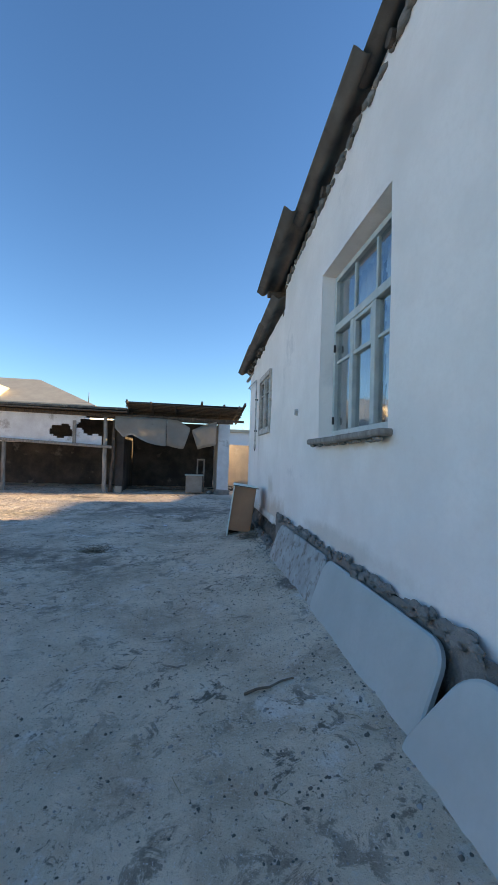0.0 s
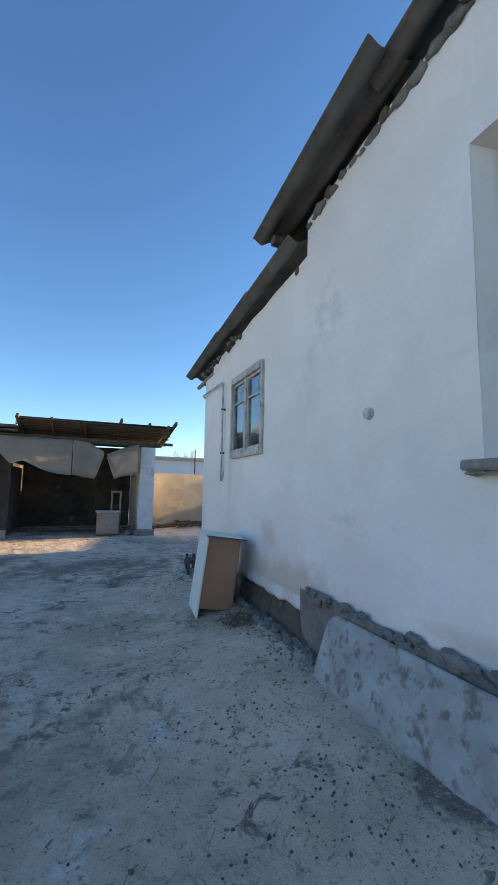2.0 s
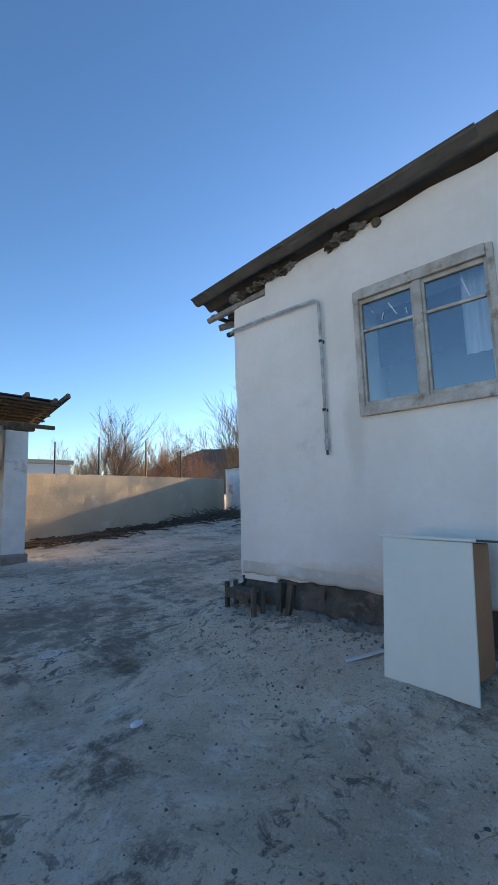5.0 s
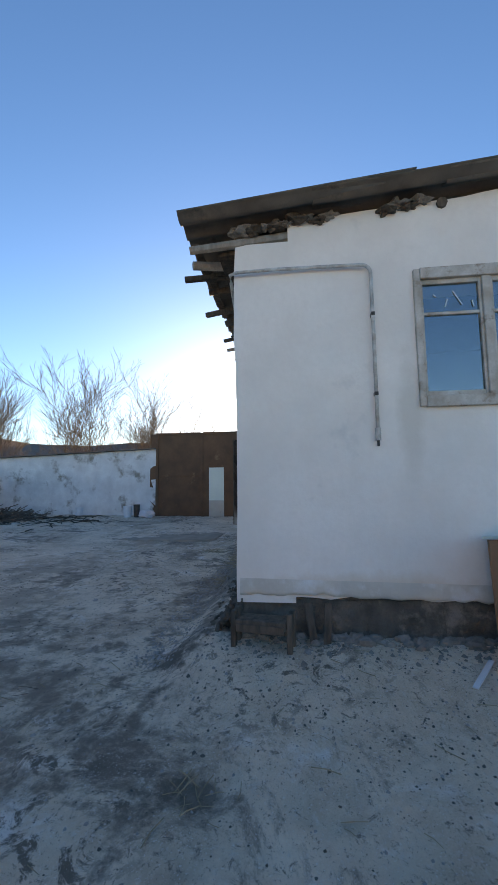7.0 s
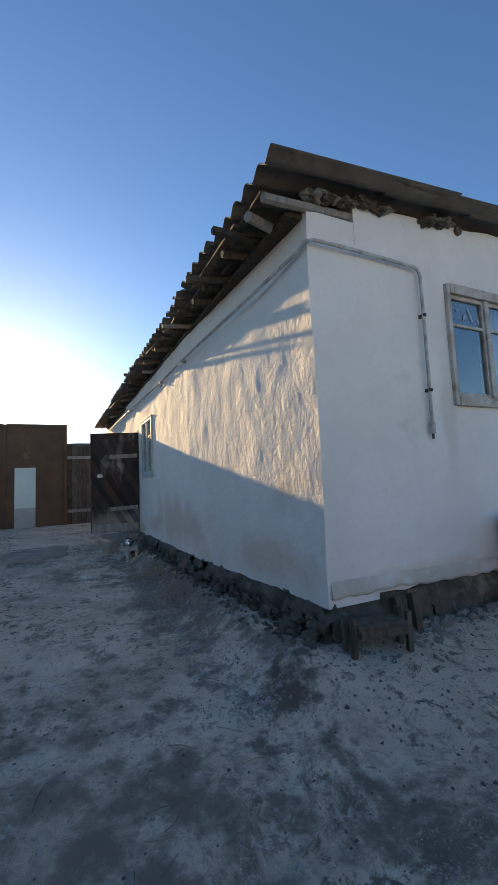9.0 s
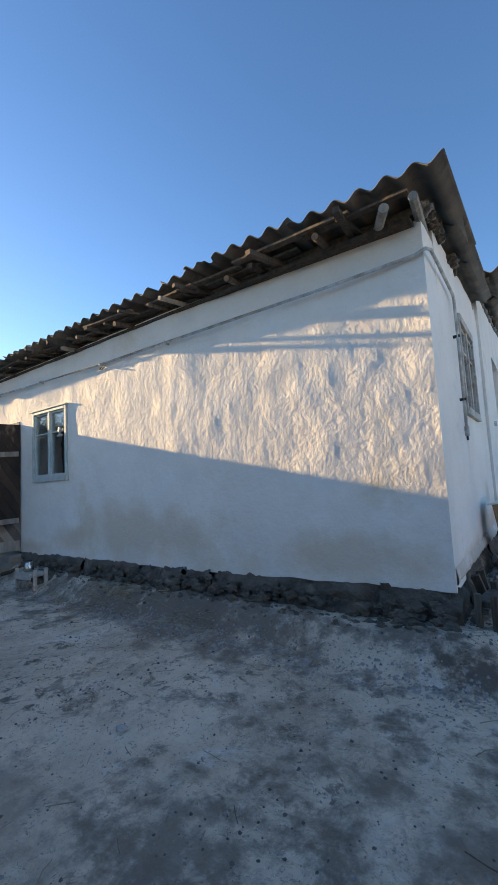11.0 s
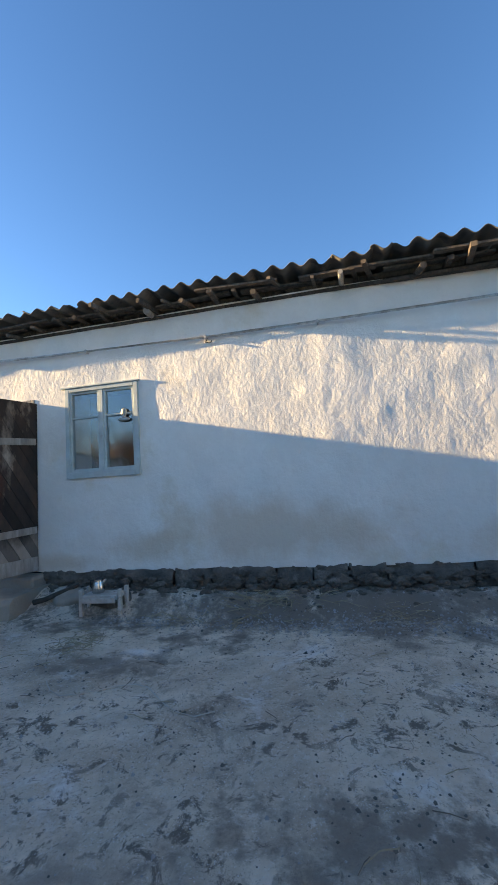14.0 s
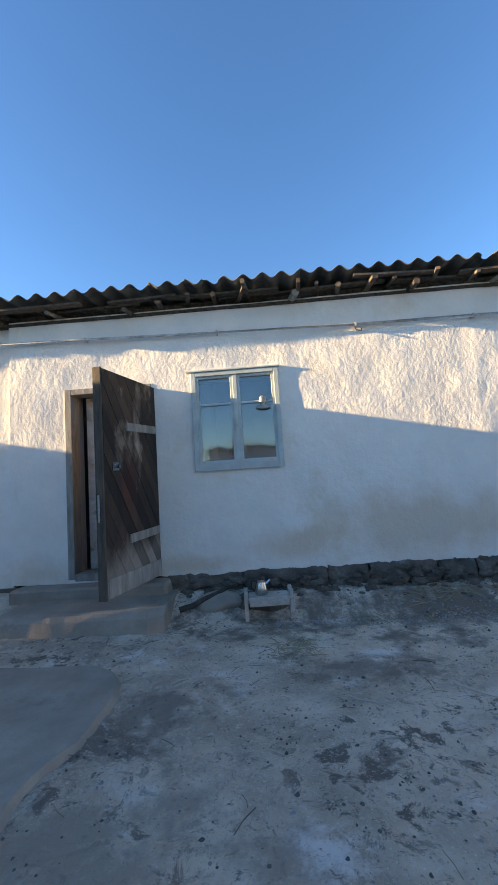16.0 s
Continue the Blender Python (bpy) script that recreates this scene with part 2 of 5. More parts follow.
# patches of damp, salt and muck, darker strips along the plinth, a dark pit: x, y, radius, width to depth, colour
SPOTS = [(2.3, 11.3, 0.75, 1.7, EARTH), (4.3, 11.7, 0.55, 2.0, EARTH), (0.9, 10.1, 0.6, 1.8, EARTH), (6.9, 11.4, 0.45, 1.6, EARTH), (4.0, 9.02, 0.42, 7.0, (0.24, 0.197, 0.16)), (5.05, 9.50, 0.16, 2.6, DARK_PATCH), (5.48, 9.70, 0.10, 1.3, SALT), (6.3, 9.2, 0.22, 2.2, DARK_PATCH), (3.6, 8.88, 0.34, 10.0, DARK_PATCH), (5.5, 9.95, 0.20, 2.4, DARK_PATCH),
         (0.12, 8.47, 0.16, 1.0, MUCK), (-1.1, 5.75, 0.24, 0.9, MUCK), (1.15, 6.0, 0.22, 0.8, MUCK), (2.0, 10.5, 0.35, 1.4, DARK_PATCH), (3.9, 11.2, 0.30, 1.7, DARK_PATCH),
         (1.25, 8.95, 0.2, 1.4, MUCK), (-1.15, 5.0, 0.35, 2.2, DARK_PATCH), (-2.2, 5.6, 0.4, 2.4, DARK_PATCH), (-0.4, 9.9, 0.9, 2.2, DARK_PATCH), (6.9, 10.4, 0.25, 1.6, DARK_PATCH), (-3.2, 9.2, 0.5, 2.5, (0.40, 0.33, 0.23))]


def soil_material():
    """Trodden grey earth: pale salt crusts, damp dark patches, grit."""
    m = bpy.data.materials.new("trodden_earth")
    m.use_nodes = True
    nt = m.node_tree
    n, l = nt.nodes, nt.links
    p = n["Principled BSDF"]
    p.inputs["Roughness"].default_value, p.inputs["Specular IOR Level"].default_value = 0.95, 0.2
    tc = n.new("ShaderNodeTexCoord")

    def tex(sc, det, rough, lo, hi, warp=0.0):
        t, r = n.new("ShaderNodeTexNoise"), n.new("ShaderNodeMapRange")
        t.inputs["Scale"].default_value, t.inputs["Detail"].default_value = sc, det
        t.inputs["Roughness"].default_value, t.inputs["Distortion"].default_value = rough, warp
        r.inputs["From Min"].default_value, r.inputs["From Max"].default_value = lo, hi
        l.new(tc.outputs["Object"], t.inputs["Vector"])
        l.new(t.outputs["Fac"], r.inputs["Value"])
        return r.outputs[0], t.outputs["Fac"]

    def blend(fac, a, b):
        x = n.new("ShaderNodeMix")
        x.data_type = "RGBA"
        l.new(fac, x.inputs[0])
        for sock, v in ((x.inputs[6], a), (x.inputs[7], b)):
            if isinstance(v, tuple):
                sock.default_value = (*v, 1)
            else:
                l.new(v, sock)
        return x.outputs[2]

    def both(p1, p2):
        q = n.new("ShaderNodeMath")
        q.operation = "MULTIPLY"
        l.new(p1, q.inputs[0])
        l.new(p2, q.inputs[1])
        return q.outputs[0]

    mid, _ = tex(1.3, 12, 0.74, 0.38, 0.62)
    col = blend(mid, (0.60, 0.475, 0.36), (0.80, 0.665, 0.53))
    brown, _ = tex(0.45, 8, 0.7, 0.50, 0.60, 0.4)
    col = blend(brown, col, (0.46, 0.365, 0.28))
    salt, _ = tex(1.7, 12, 0.78, 0.55, 0.64, 0.5)
    col = blend(salt, col, (0.76, 0.70, 0.64))
    damp, _ = tex(0.9, 12, 0.75, 0.555, 0.625, 0.5)
    col = blend(damp, col, (0.23, 0.185, 0.148))
    zone, _ = tex(0.7, 4, 0.6, 0.46, 0.58)
    clod, _ = tex(7, 10, 0.72, 0.535, 0.585, 0.6)
    col = blend(both(clod, zone), col, (0.19, 0.153, 0.122))
    streak, _ = tex(16, 8, 0.75, 0.575, 0.64, 0.8)
    col = blend(streak, col, (0.24, 0.195, 0.157))
    lite, _ = tex(24, 8, 0.8, 0.55, 0.64)
    col = blend(lite, col, (0.66, 0.58, 0.50))
    speck, _ = tex(50, 6, 0.8, 0.57, 0.65)
    col = blend(speck, col, (0.24, 0.195, 0.158))
    grit, g = tex(95, 4, 0.7, 0.60, 0.68)
    col = blend(grit, col, (0.74, 0.70, 0.66))
    _, warp = tex(3.5, 7, 0.7, 0, 1)
    for sx, sy, rad, wide, tone in SPOTS:
        d, sub, add, rr = n.new("ShaderNodeVectorMath"), n.new("ShaderNodeVectorMath"), n.new("ShaderNodeMath"), n.new("ShaderNodeMapRange")
        sub.operation, d.operation, add.operation = "MULTIPLY_ADD", "LENGTH", "ADD"
        sub.inputs[1].default_value, sub.inputs[2].default_value = (1 / wide, 1, 0), (-sx / wide, -sy, 0)
        l.new(tc.outputs["Object"], sub.inputs[0])
        l.new(sub.outputs[0], d.inputs[0])
        scaled = n.new("ShaderNodeMath")
        scaled.operation, scaled.inputs[1].default_value = "MULTIPLY_ADD", rad * 6.0
        scaled.inputs[2].default_value = -rad * 3.0
        l.new(warp, scaled.inputs[0])
        l.new(d.outputs["Value"], add.inputs[0])
        l.new(scaled.outputs[0], add.inputs[1])
        rr.inputs["From Min"].default_value, rr.inputs["From Max"].default_value = rad * 1.1, rad * 0.3
        rr.inputs["To Max"].default_value = 0.75
        l.new(add.outputs[0], rr.inputs["Value"])
        col = blend(rr.outputs[0], col, tone)
    l.new(col, p.inputs["Base Color"])
    _, big = tex(7, 9, 0.68, 0, 1, 0.3)
    b1, b2 = n.new("ShaderNodeBump"), n.new("ShaderNodeBump")
    b1.inputs["Strength"].default_value, b1.inputs["Distance"].default_value = 0.9, 0.05
    b2.inputs["Strength"].default_value, b2.inputs["Distance"].default_value = 0.7, 0.010
    l.new(big, b1.inputs["Height"])
    l.new(g, b2.inputs["Height"])
    l.new(b1.outputs[0], b2.inputs["Normal"])
    l.new(b2.outputs[0], p.inputs["Normal"])
    return m


SOIL = soil_material()
rnd = random.Random(7)


# ---- mesh helpers ----
def part(name, bm, mat, parent=None, label="", smooth=False):
    """Link a bmesh as one mesh object, under parent if there is one."""
    bmesh.ops.recalc_face_normals(bm, faces=bm.faces)
    me = bpy.data.meshes.new(name)
    bm.to_mesh(me)
    bm.free()
    me.materials.append(mat)
    if smooth:
        me.polygons.foreach_set("use_smooth", [True] * len(me.polygons))
    ob = new(name, me)
    if parent:
        ob.parent = parent
        ob.matrix_parent_inverse = Matrix.Identity(4)
    if label:
        tagged(ob, label)
    return ob


def thing(name, label, category, at=None, group="", kind=""):
    """An Empty that holds the parts of one thing."""
    ob = new(name)
    ob.empty_display_size = 0.1
    if at is not None:
        ob.matrix_basis = at
    return tagged(ob, label, category, group, kind)


def box(bm, lo, hi, bevel=0.0, jitter=0.0):
    c = [(a + b) / 2 for a, b in zip(lo, hi)]
    d = [max(abs(b - a), 1e-4) for a, b in zip(lo, hi)]
    made = bmesh.ops.create_cube(bm, size=1.0, matrix=Matrix.LocRotScale(c, None, d))["verts"]
    if bevel:
        edges = {e for v in made for e in v.link_edges}
        made = [v for v in bmesh.ops.bevel(bm, geom=list(edges), offset=bevel, segments=1, affect="EDGES")["verts"]] or made
    if jitter:
        for v in made:
            v.co += Vector([rnd.uniform(-jitter, jitter) for _ in range(3)])
    return bm


def beam(bm, a, b, w, h, up=(0, 0, 1), bevel=0.0):
    """A squared timber from a to b, w wide and h high."""
    a, b = Vector(a), Vector(b)
    y = (b - a).normalized()
    x = y.cross(Vector(up)).normalized()
    z = x.cross(y)
    m = Matrix((x, y, z)).transposed().to_4x4()
    m.translation = (a + b) / 2
    made = bmesh.ops.create_cube(bm, size=1.0, matrix=m @ Matrix.Diagonal((w, (b - a).length, h, 1)))["verts"]
    if bevel:
        bmesh.ops.bevel(bm, geom=list({e for v in made for e in v.link_edges}), offset=bevel, segments=1, affect="EDGES")
    return bm


def rod(bm, a, b, r0, r1=None, seg=8, wob=0.0):
    """A round, tapered pole from a to b."""
    a, b = Vector(a), Vector(b)
    r1 = r0 if r1 is None else r1
    d = b - a
    q = d.to_track_quat("Z", "Y").to_matrix().to_4x4()
    steps = 1 if not wob else 4
    rings = []
    for k in range(steps + 1):
        f = k / steps
        off = Vector((rnd.uniform(-wob, wob), rnd.uniform(-wob, wob), 0)) if 0 < k < steps else Vector((0, 0, 0))
        r = r0 + (r1 - r0) * f
        rings.append([bm.verts.new(a + d * f + q @ (Vector((r * math.cos(2 * math.pi * s / seg), r * math.sin(2 * math.pi * s / seg), 0)) + off)) for s in range(seg)])
    for u, v in zip(rings, rings[1:]):
        for s in range(seg):
            bm.faces.new((u[s], u[(s + 1) % seg], v[(s + 1) % seg], v[s]))
    bm.faces.new(rings[0][::-1])
    bm.faces.new(rings[-1])
    return bm


def tube(bm, pts, r, seg=8):
    """A bent pipe through the points."""
    pts = [Vector(p) for p in pts]
    rings = []
    for i, p in enumerate(pts):
        d = (pts[min(i + 1, len(pts) - 1)] - pts[max(i - 1, 0)]).normalized()
        ref = Vector((0, 0, 1)) if abs(d.z) < 0.8 else Vector((1, 0.3, 0))
        x = d.cross(ref).normalized()
        y = d.cross(x)
        rings.append([bm.verts.new(p + r * (math.cos(2 * math.pi * s / seg) * x + math.sin(2 * math.pi * s / seg) * y)) for s in range(seg)])
    for u, v in zip(rings, rings[1:]):
        best = min(range(seg), key=lambda k: (u[0].co - v[k].co).length)
        flip = (u[1].co - v[(best + 1) % seg].co).length > (u[1].co - v[(best - 1) % seg].co).length
        vv = [v[(best - s) % seg] if flip else v[(best + s) % seg] for s in range(seg)]
        for s in range(seg):
            bm.faces.new((u[s], u[(s + 1) % seg], vv[(s + 1) % seg], vv[s]))
    bm.faces.new(rings[0])
    bm.faces.new(rings[-1])
    return bm


def lump(bm, c, r, seed, rough=0.3, sub=2, flat=(1, 1, 1)):
    made = bmesh.ops.create_icosphere(bm, subdivisions=sub, radius=1.0)["verts"]
    for v in made:
        k = r * (1 + rough * noise.noise(v.co * 1.6 + Vector((seed * 3.1, seed * 1.7, 0))))
        v.co = Vector(c) + Vector((v.co.x * flat[0], v.co.y * flat[1], v.co.z * flat[2])) * k
    return bm


def n2(x, y, s=1.0, seed=0.0):
    return noise.noise(Vector((x * s, y * s, seed)))


def steps(a, b, d, extra=()):
    k = max(1, round(abs(b - a) / d))
    vals = [a + (b - a) * i / k for i in range(k + 1)] + [e for e in extra if a <= e <= b]
    vals.sort()
    out = [vals[0]]
    for v in vals[1:]:
        if v - out[-1] > 0.012:
            out.append(v)
        elif v in extra:
            out[-1] = v
    return out


def wall(name, place, u0, u1, z0, z1, thick, holes, mat, top=None, bottom=None, bulge=0.008, d=0.12, label="", cat="wall", seed=0, relief=0.0):
    """A wall as one slab with real openings. place(u, z, out) gives the point; holes: (u0, u1, z0, z1)."""
    us = steps(u0, u1, d, [e for h in holes for e in h[:2]])
    zs = steps(z0, z1, d, [e for h in holes for e in h[2:]])
    bm = bmesh.new()

    def zc(u, z):
        if top:
            z = min(z, top(u))
        if bottom:
            z = max(z, bottom(u))
        return z

    def open_at(u, z):
        return any(h[0] < u < h[1] and h[2] < z < h[3] for h in holes)

    layers = []
    for out in (0.0, -thick):
        grid = {}
        for i, u in enumerate(us):
            for j, z in enumerate(zs):
                o = out + (bulge * (n2(u, z, 1.1, seed) + 0.6 * n2(u, z, 3.3, seed + 5)) if out == 0 else 0)
                if relief and out == 0:
                    o += relief * min(1.0, max(0.0, (z - 0.9) / 0.5)) * (n2(u, z * 0.7, 7, seed + 9) + 0.55 * n2(u, z, 15, seed + 13))
                grid[i, j] = bm.verts.new(place(u, zc(u, z), o))
        layers.append(grid)
    cell = {(i, j) for i in range(len(us) - 1) for j in range(len(zs) - 1)
            if not open_at((us[i] + us[i + 1]) / 2, (zs[j] + zs[j + 1]) / 2)}
    f, b = layers
    for i, j in cell:
        ring = [(i, j), (i + 1, j), (i + 1, j + 1), (i, j + 1)]
        bm.faces.new([f[k] for k in ring])
        bm.faces.new([b[k] for k in ring[::-1]])
        for (di, dj), (p, q) in (((0, -1), (ring[0], ring[1])), ((1, 0), (ring[1], ring[2])), ((0, 1), (ring[2], ring[3])), ((-1, 0), (ring[3], ring[0]))):
            if (i + di, j + dj) not in cell:
                bm.faces.new((f[p], b[p], b[q], f[q]))
    bmesh.ops.remove_doubles(bm, verts=bm.verts, dist=0.0015)
    bmesh.ops.dissolve_degenerate(bm, edges=bm.edges, dist=0.0015)
    return tagged(part(name, bm, mat), label, cat, kind="structure")


# ---- the ground ----
def house_distance(x, y):
    """Metres from the house's outer faces."""
    dx, dy = max(1.4 - x, 0), max(y - 8.6, 0)
    return math.hypot(dx, dy)


def ground_z(x, y):
    z = 0.02 + 0.20 * min(max((x - 5) / 8, 0), 1.3) ** 1.2 + 0.06 * min(max((y - 11) / 4, 0), 1.5)
    d = house_distance(x, y)
    turn = min(max((y - 8.2) / 0.8, 0), 1)
    z += (0.18 + 0.02 * turn) * math.exp(-(d / (0.80 - 0.54 * turn)) ** 2)
    if -9 < x < 16 and -8 < y < 22:
        z += 0.018 * n2(x, y, 0.7, 2) + 0.010 * n2(x, y, 2.3, 4) + 0.010 * n2(x, y, 6.5, 6) + 0.007 * n2(x, y, 15, 8)
        ridge = abs(n2(x, y, 3.1, 12)) + 0.5 * abs(n2(x, y, 7.7, 14))
        z += 0.030 * max(0.0, 0.28 - ridge) * (1.0 if y > 9 else 0.5)
        hole = math.hypot(x - 0.12, y - 8.45)
        z -= 0.03 * math.exp(-(hole / 0.14) ** 2)
        z -= 0.03 * math.exp(-(math.hypot(x + 1.1, y - 5.75) / 0.22) ** 2)
    return z


def build_ground():
    def axis(lo, hi, d):
        core = [lo + (hi - lo) * i / round((hi - lo) / d) for i in range(round((hi - lo) / d) + 1)]
        far = [1, 2.5, 5, 10, 20, 40, 80, 160, 320, 640, 1300, 2500]
        return [lo - f for f in far[::-1]] + core + [hi + f for f in far]
    xs, ys = axis(-5.5, 12.5, 0.045), axis(-1.5, 17.5, 0.045)
    verts = [(x, y, ground_z(x, y)) for y in ys for x in xs]
    nx = len(xs)
    faces = [(j * nx + i, j * nx + i + 1, (j + 1) * nx + i + 1, (j + 1) * nx + i) for j in range(len(ys) - 1) for i in range(nx - 1)]
    me = bpy.data.meshes.new("ground")
    me.from_pydata(verts, [], faces)
    me.polygons.foreach_set("use_smooth", [True] * len(faces))
    me.materials.append(SOIL)
    return tagged(new("ground", me), "grey trodden bare earth with salt crusts and damp patches", "ground", kind="structure")


build_ground()

# ---- the house ----
WX, NY = 1.40, 8.60
LOW_EAVE_Y, LOW_EAVE_Z, LOW_SLOPE = 8.89, 3.275, 0.073
HIGH_EAVE_Y, HIGH_EAVE_Z, HIGH_SLOPE = 5.61, 3.80, 0.115


def low_roof(y):
    return LOW_EAVE_Z + LOW_SLOPE * (LOW_EAVE_Y - y)


def high_roof(y):
    return HIGH_EAVE_Z + HIGH_SLOPE * (HIGH_EAVE_Y - y)


def west_place(u, z, out):
    return (WX - out, u, z)


def north_y(u):
    """The north wall is not quite straight: it draws in towards the corner."""
    return NY - 0.12 * max(0.0, 1 - (u - WX) / 2.6)


def north_place(u, z, out):
    return (u, north_y(u) + out, z)


def ragged(base, amp, seed):
    return lambda u: base(u) + amp * (n2(u, 0.3, 2.6, seed) + 0.5 * n2(u, 0.7, 8.0, seed + 3))


BIG_WIN = (2.14, 3.53, 1.58, 3.17)
SMALL_WIN = (6.14, 7.13, 1.83, 2.80)
NORTH_WIN = (6.015, 6.885, 1.435, 2.42)
DOOR = (7.33, 8.26, 0.40, 2.36)
wall("wall_west_low", west_place, 5.15, NY - 0.5398, 0.36, 3.9, 0.42, [SMALL_WIN], PLASTER, top=lambda u: (3.11 if u > 8.12 else low_roof(u) - 0.035) + 0.02 * n2(u, 1, 3, 9),
     bottom=ragged(lambda u: 0.46, 0.03, 11), label="white lime-plastered gable wall, dirty along its foot", seed=1)
wall("wall_west_high", lambda u, z, o: (WX - 0.035 - o, u, z), -4.0, 5.147, 0.4, 6.6, 0.45, [BIG_WIN], PLASTER, top=lambda u: high_roof(u) - 0.06 + 0.03 * n2(u, 1, 3, 19),
     bottom=ragged(lambda u: 0.60, 0.03, 21), label="tall white lime-plastered wall with crumbling lower edge", seed=2)
wn_ob = wall("wall_north", north_place, WX, 8.86, 0.3, 3.2, 0.42, [NORTH_WIN, DOOR], PLASTER_ROUGH, top=lambda u: low_roof(NY) - 0.148,
     bottom=ragged(lambda u: 0.420 - 0.0075 * (u - 1.4), 0.02, 31), bulge=0.014, d=0.045, relief=0.003, label="roughly plastered whitewashed wall catching low sun", seed=3)
wn_ob.data.materials.append(PLASTER)
for f in wn_ob.data.polygons:
    if f.center.x < WX + 0.004:
        f.material_index = 1
wall("wall_north_far", lambda u, z, o: (u, NY - 0.05 + o, z), 8.863, 13.0, 0.2, 3.2, 0.4, [], PLASTER_ROUGH, top=lambda u: low_roof(NY) - 0.15, bulge=0.014,
     label="whitewashed wall of the adjoining room", seed=4)
# unseen room box, added so that the openings look dark inside
bm = box(bmesh.new(), (12.6, 4.7, -0.1), (13.0, 8.1, 3.3))
tagged(part("wall_east", bm, PLASTER), "unseen plain plastered end wall, added to close the dark rooms", "wall", kind="structure")
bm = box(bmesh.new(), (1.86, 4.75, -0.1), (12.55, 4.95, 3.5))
tagged(part("wall_inner", bm, DARK_ROOM), "made-up inner wall, coloured dark as in an unlit room", "wall", kind="structure")
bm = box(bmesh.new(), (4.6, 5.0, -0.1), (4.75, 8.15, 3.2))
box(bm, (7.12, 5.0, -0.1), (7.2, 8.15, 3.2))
tagged(part("wall_partition", bm, DARK_ROOM), "made-up partition, coloured dark as in an unlit room", "wall", kind="structure")
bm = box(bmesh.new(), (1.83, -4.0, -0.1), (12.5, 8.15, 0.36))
tagged(part("floor", bm, DARK_ROOM), "made-up inner floor, coloured dark as in an unlit room", "floor", kind="structure")
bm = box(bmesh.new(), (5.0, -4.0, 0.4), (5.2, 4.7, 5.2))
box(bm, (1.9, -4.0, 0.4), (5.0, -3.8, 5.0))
tagged(part("wall_back", bm, DARK_ROOM), "made-up rear wall, coloured dark as in an unlit room", "wall", kind="structure")

# plinth of mud blocks
plinth = thing("plinth", "dark crumbling mud-block plinth under the plaster", "plinth", kind="structure")
bm = bmesh.new()
box(bm, (WX + 0.05, NY - 0.5, -0.2), (7.3, NY - 0.11, 0.40))
box(bm, (8.3, NY - 0.4, -0.2), (13.0, NY - 0.03, 0.34))
box(bm, (WX + 0.03, -4.0, -0.2), (WX + 0.4, NY - 0.16, 0.43))
part("core", bm, ADOBE, plinth)
x = WX - 0.03
k = 0
while x < 7.2:
    w = rnd.uniform(0.3, 1.15)
    bm = bmesh.new()
    made = bmesh.ops.create_grid(bm, x_segments=30, y_segments=18, size=0.5)["verts"]
    z_hi, out = 0.425 - 0.0075 * (x - 1.4), rnd.uniform(0.015, 0.05)
    for v in made:
        u, t = x + (v.co.x + 0.5) * (w - 0.012), v.co.y + 0.5
        edge = min(v.co.x + 0.5, 0.5 - v.co.x, 0.5 - v.co.y) * 2
        o = out * min(1, edge * 5 + 0.25) + 0.06 * n2(u, t, 5, k) + 0.035 * n2(u, t, 13, k) + 0.02 * n2(u, t, 29, k) + 0.30 * max(0, 0.6 - t) ** 1.4 - 0.05 * max(0, t - 0.8) / 0.2
        v.co = (u, north_y(u) + 0.015 + o, -0.05 + t * (z_hi + 0.07))
    part("block", bm, ADOBE, plinth, smooth=True)
    x += w
    k += 1
y = 5.1
while y < NY - 0.2:
    w = min(rnd.uniform(0.4, 0.8), NY - 0.08 - y)
    bm = bmesh.new()
    made = bmesh.ops.create_grid(bm, x_segments=14, y_segments=10, size=0.5)["verts"]
    for v in made:
        u, t = y + (v.co.x + 0.5) * w, v.co.y + 0.5
        o = 0.01 + 0.05 * n2(u, t, 4, k) + 0.025 * n2(u, t, 14, k) + 0.16 * max(0, 0.62 - t) - 0.05 * max(0, t - 0.72) / 0.28
        v.co = (WX - o, u, -0.05 + t * 0.49)
    part("block", bm, ADOBE, plinth, smooth=True)
    y += w
    k += 1
# rounded, flaking lip along the plaster's lower edge
bm = bmesh.new()
us = steps(5.12, 8.46, 0.035)
ring = [(0.0, 0.10), (0.014, 0.07), (0.03, 0.035), (0.032, 0.01), (0.018, -0.012), (-0.02, -0.014)]
grid = []
for u in us:
    f = max(0.15, min(1.0, 0.75 + 1.1 * n2(u, 0.1, 2.3, 61))) * (1.0 if u < 6.9 else 0.4)
    drop = 0.016 * n2(u, 0.5, 3.0, 63) + 0.022 * n2(u, 0.2, 11, 65)
    grid.append([bm.verts.new((WX - 0.004 - o * f, u, 0.445 + 0.016 * (u - 6) + z + drop * (z < 0.08))) for o, z in ring])
for a, b in zip(grid, grid[1:]):
    for j in range(len(ring) - 1):
        bm.faces.new((a[j], a[j + 1], b[j + 1], b[j]))
part("plaster_lip", bm, DIRTY_PLASTER, plinth, "rounded flaking plaster lip", smooth=True)
bm = bmesh.new()
us = steps(-4.0, 5.2, 0.06)
rows = [(0.0, -0.15), (0.2, 0.25), (0.5, 0.42), (0.8, 0.55), (1.0, 0.64)]
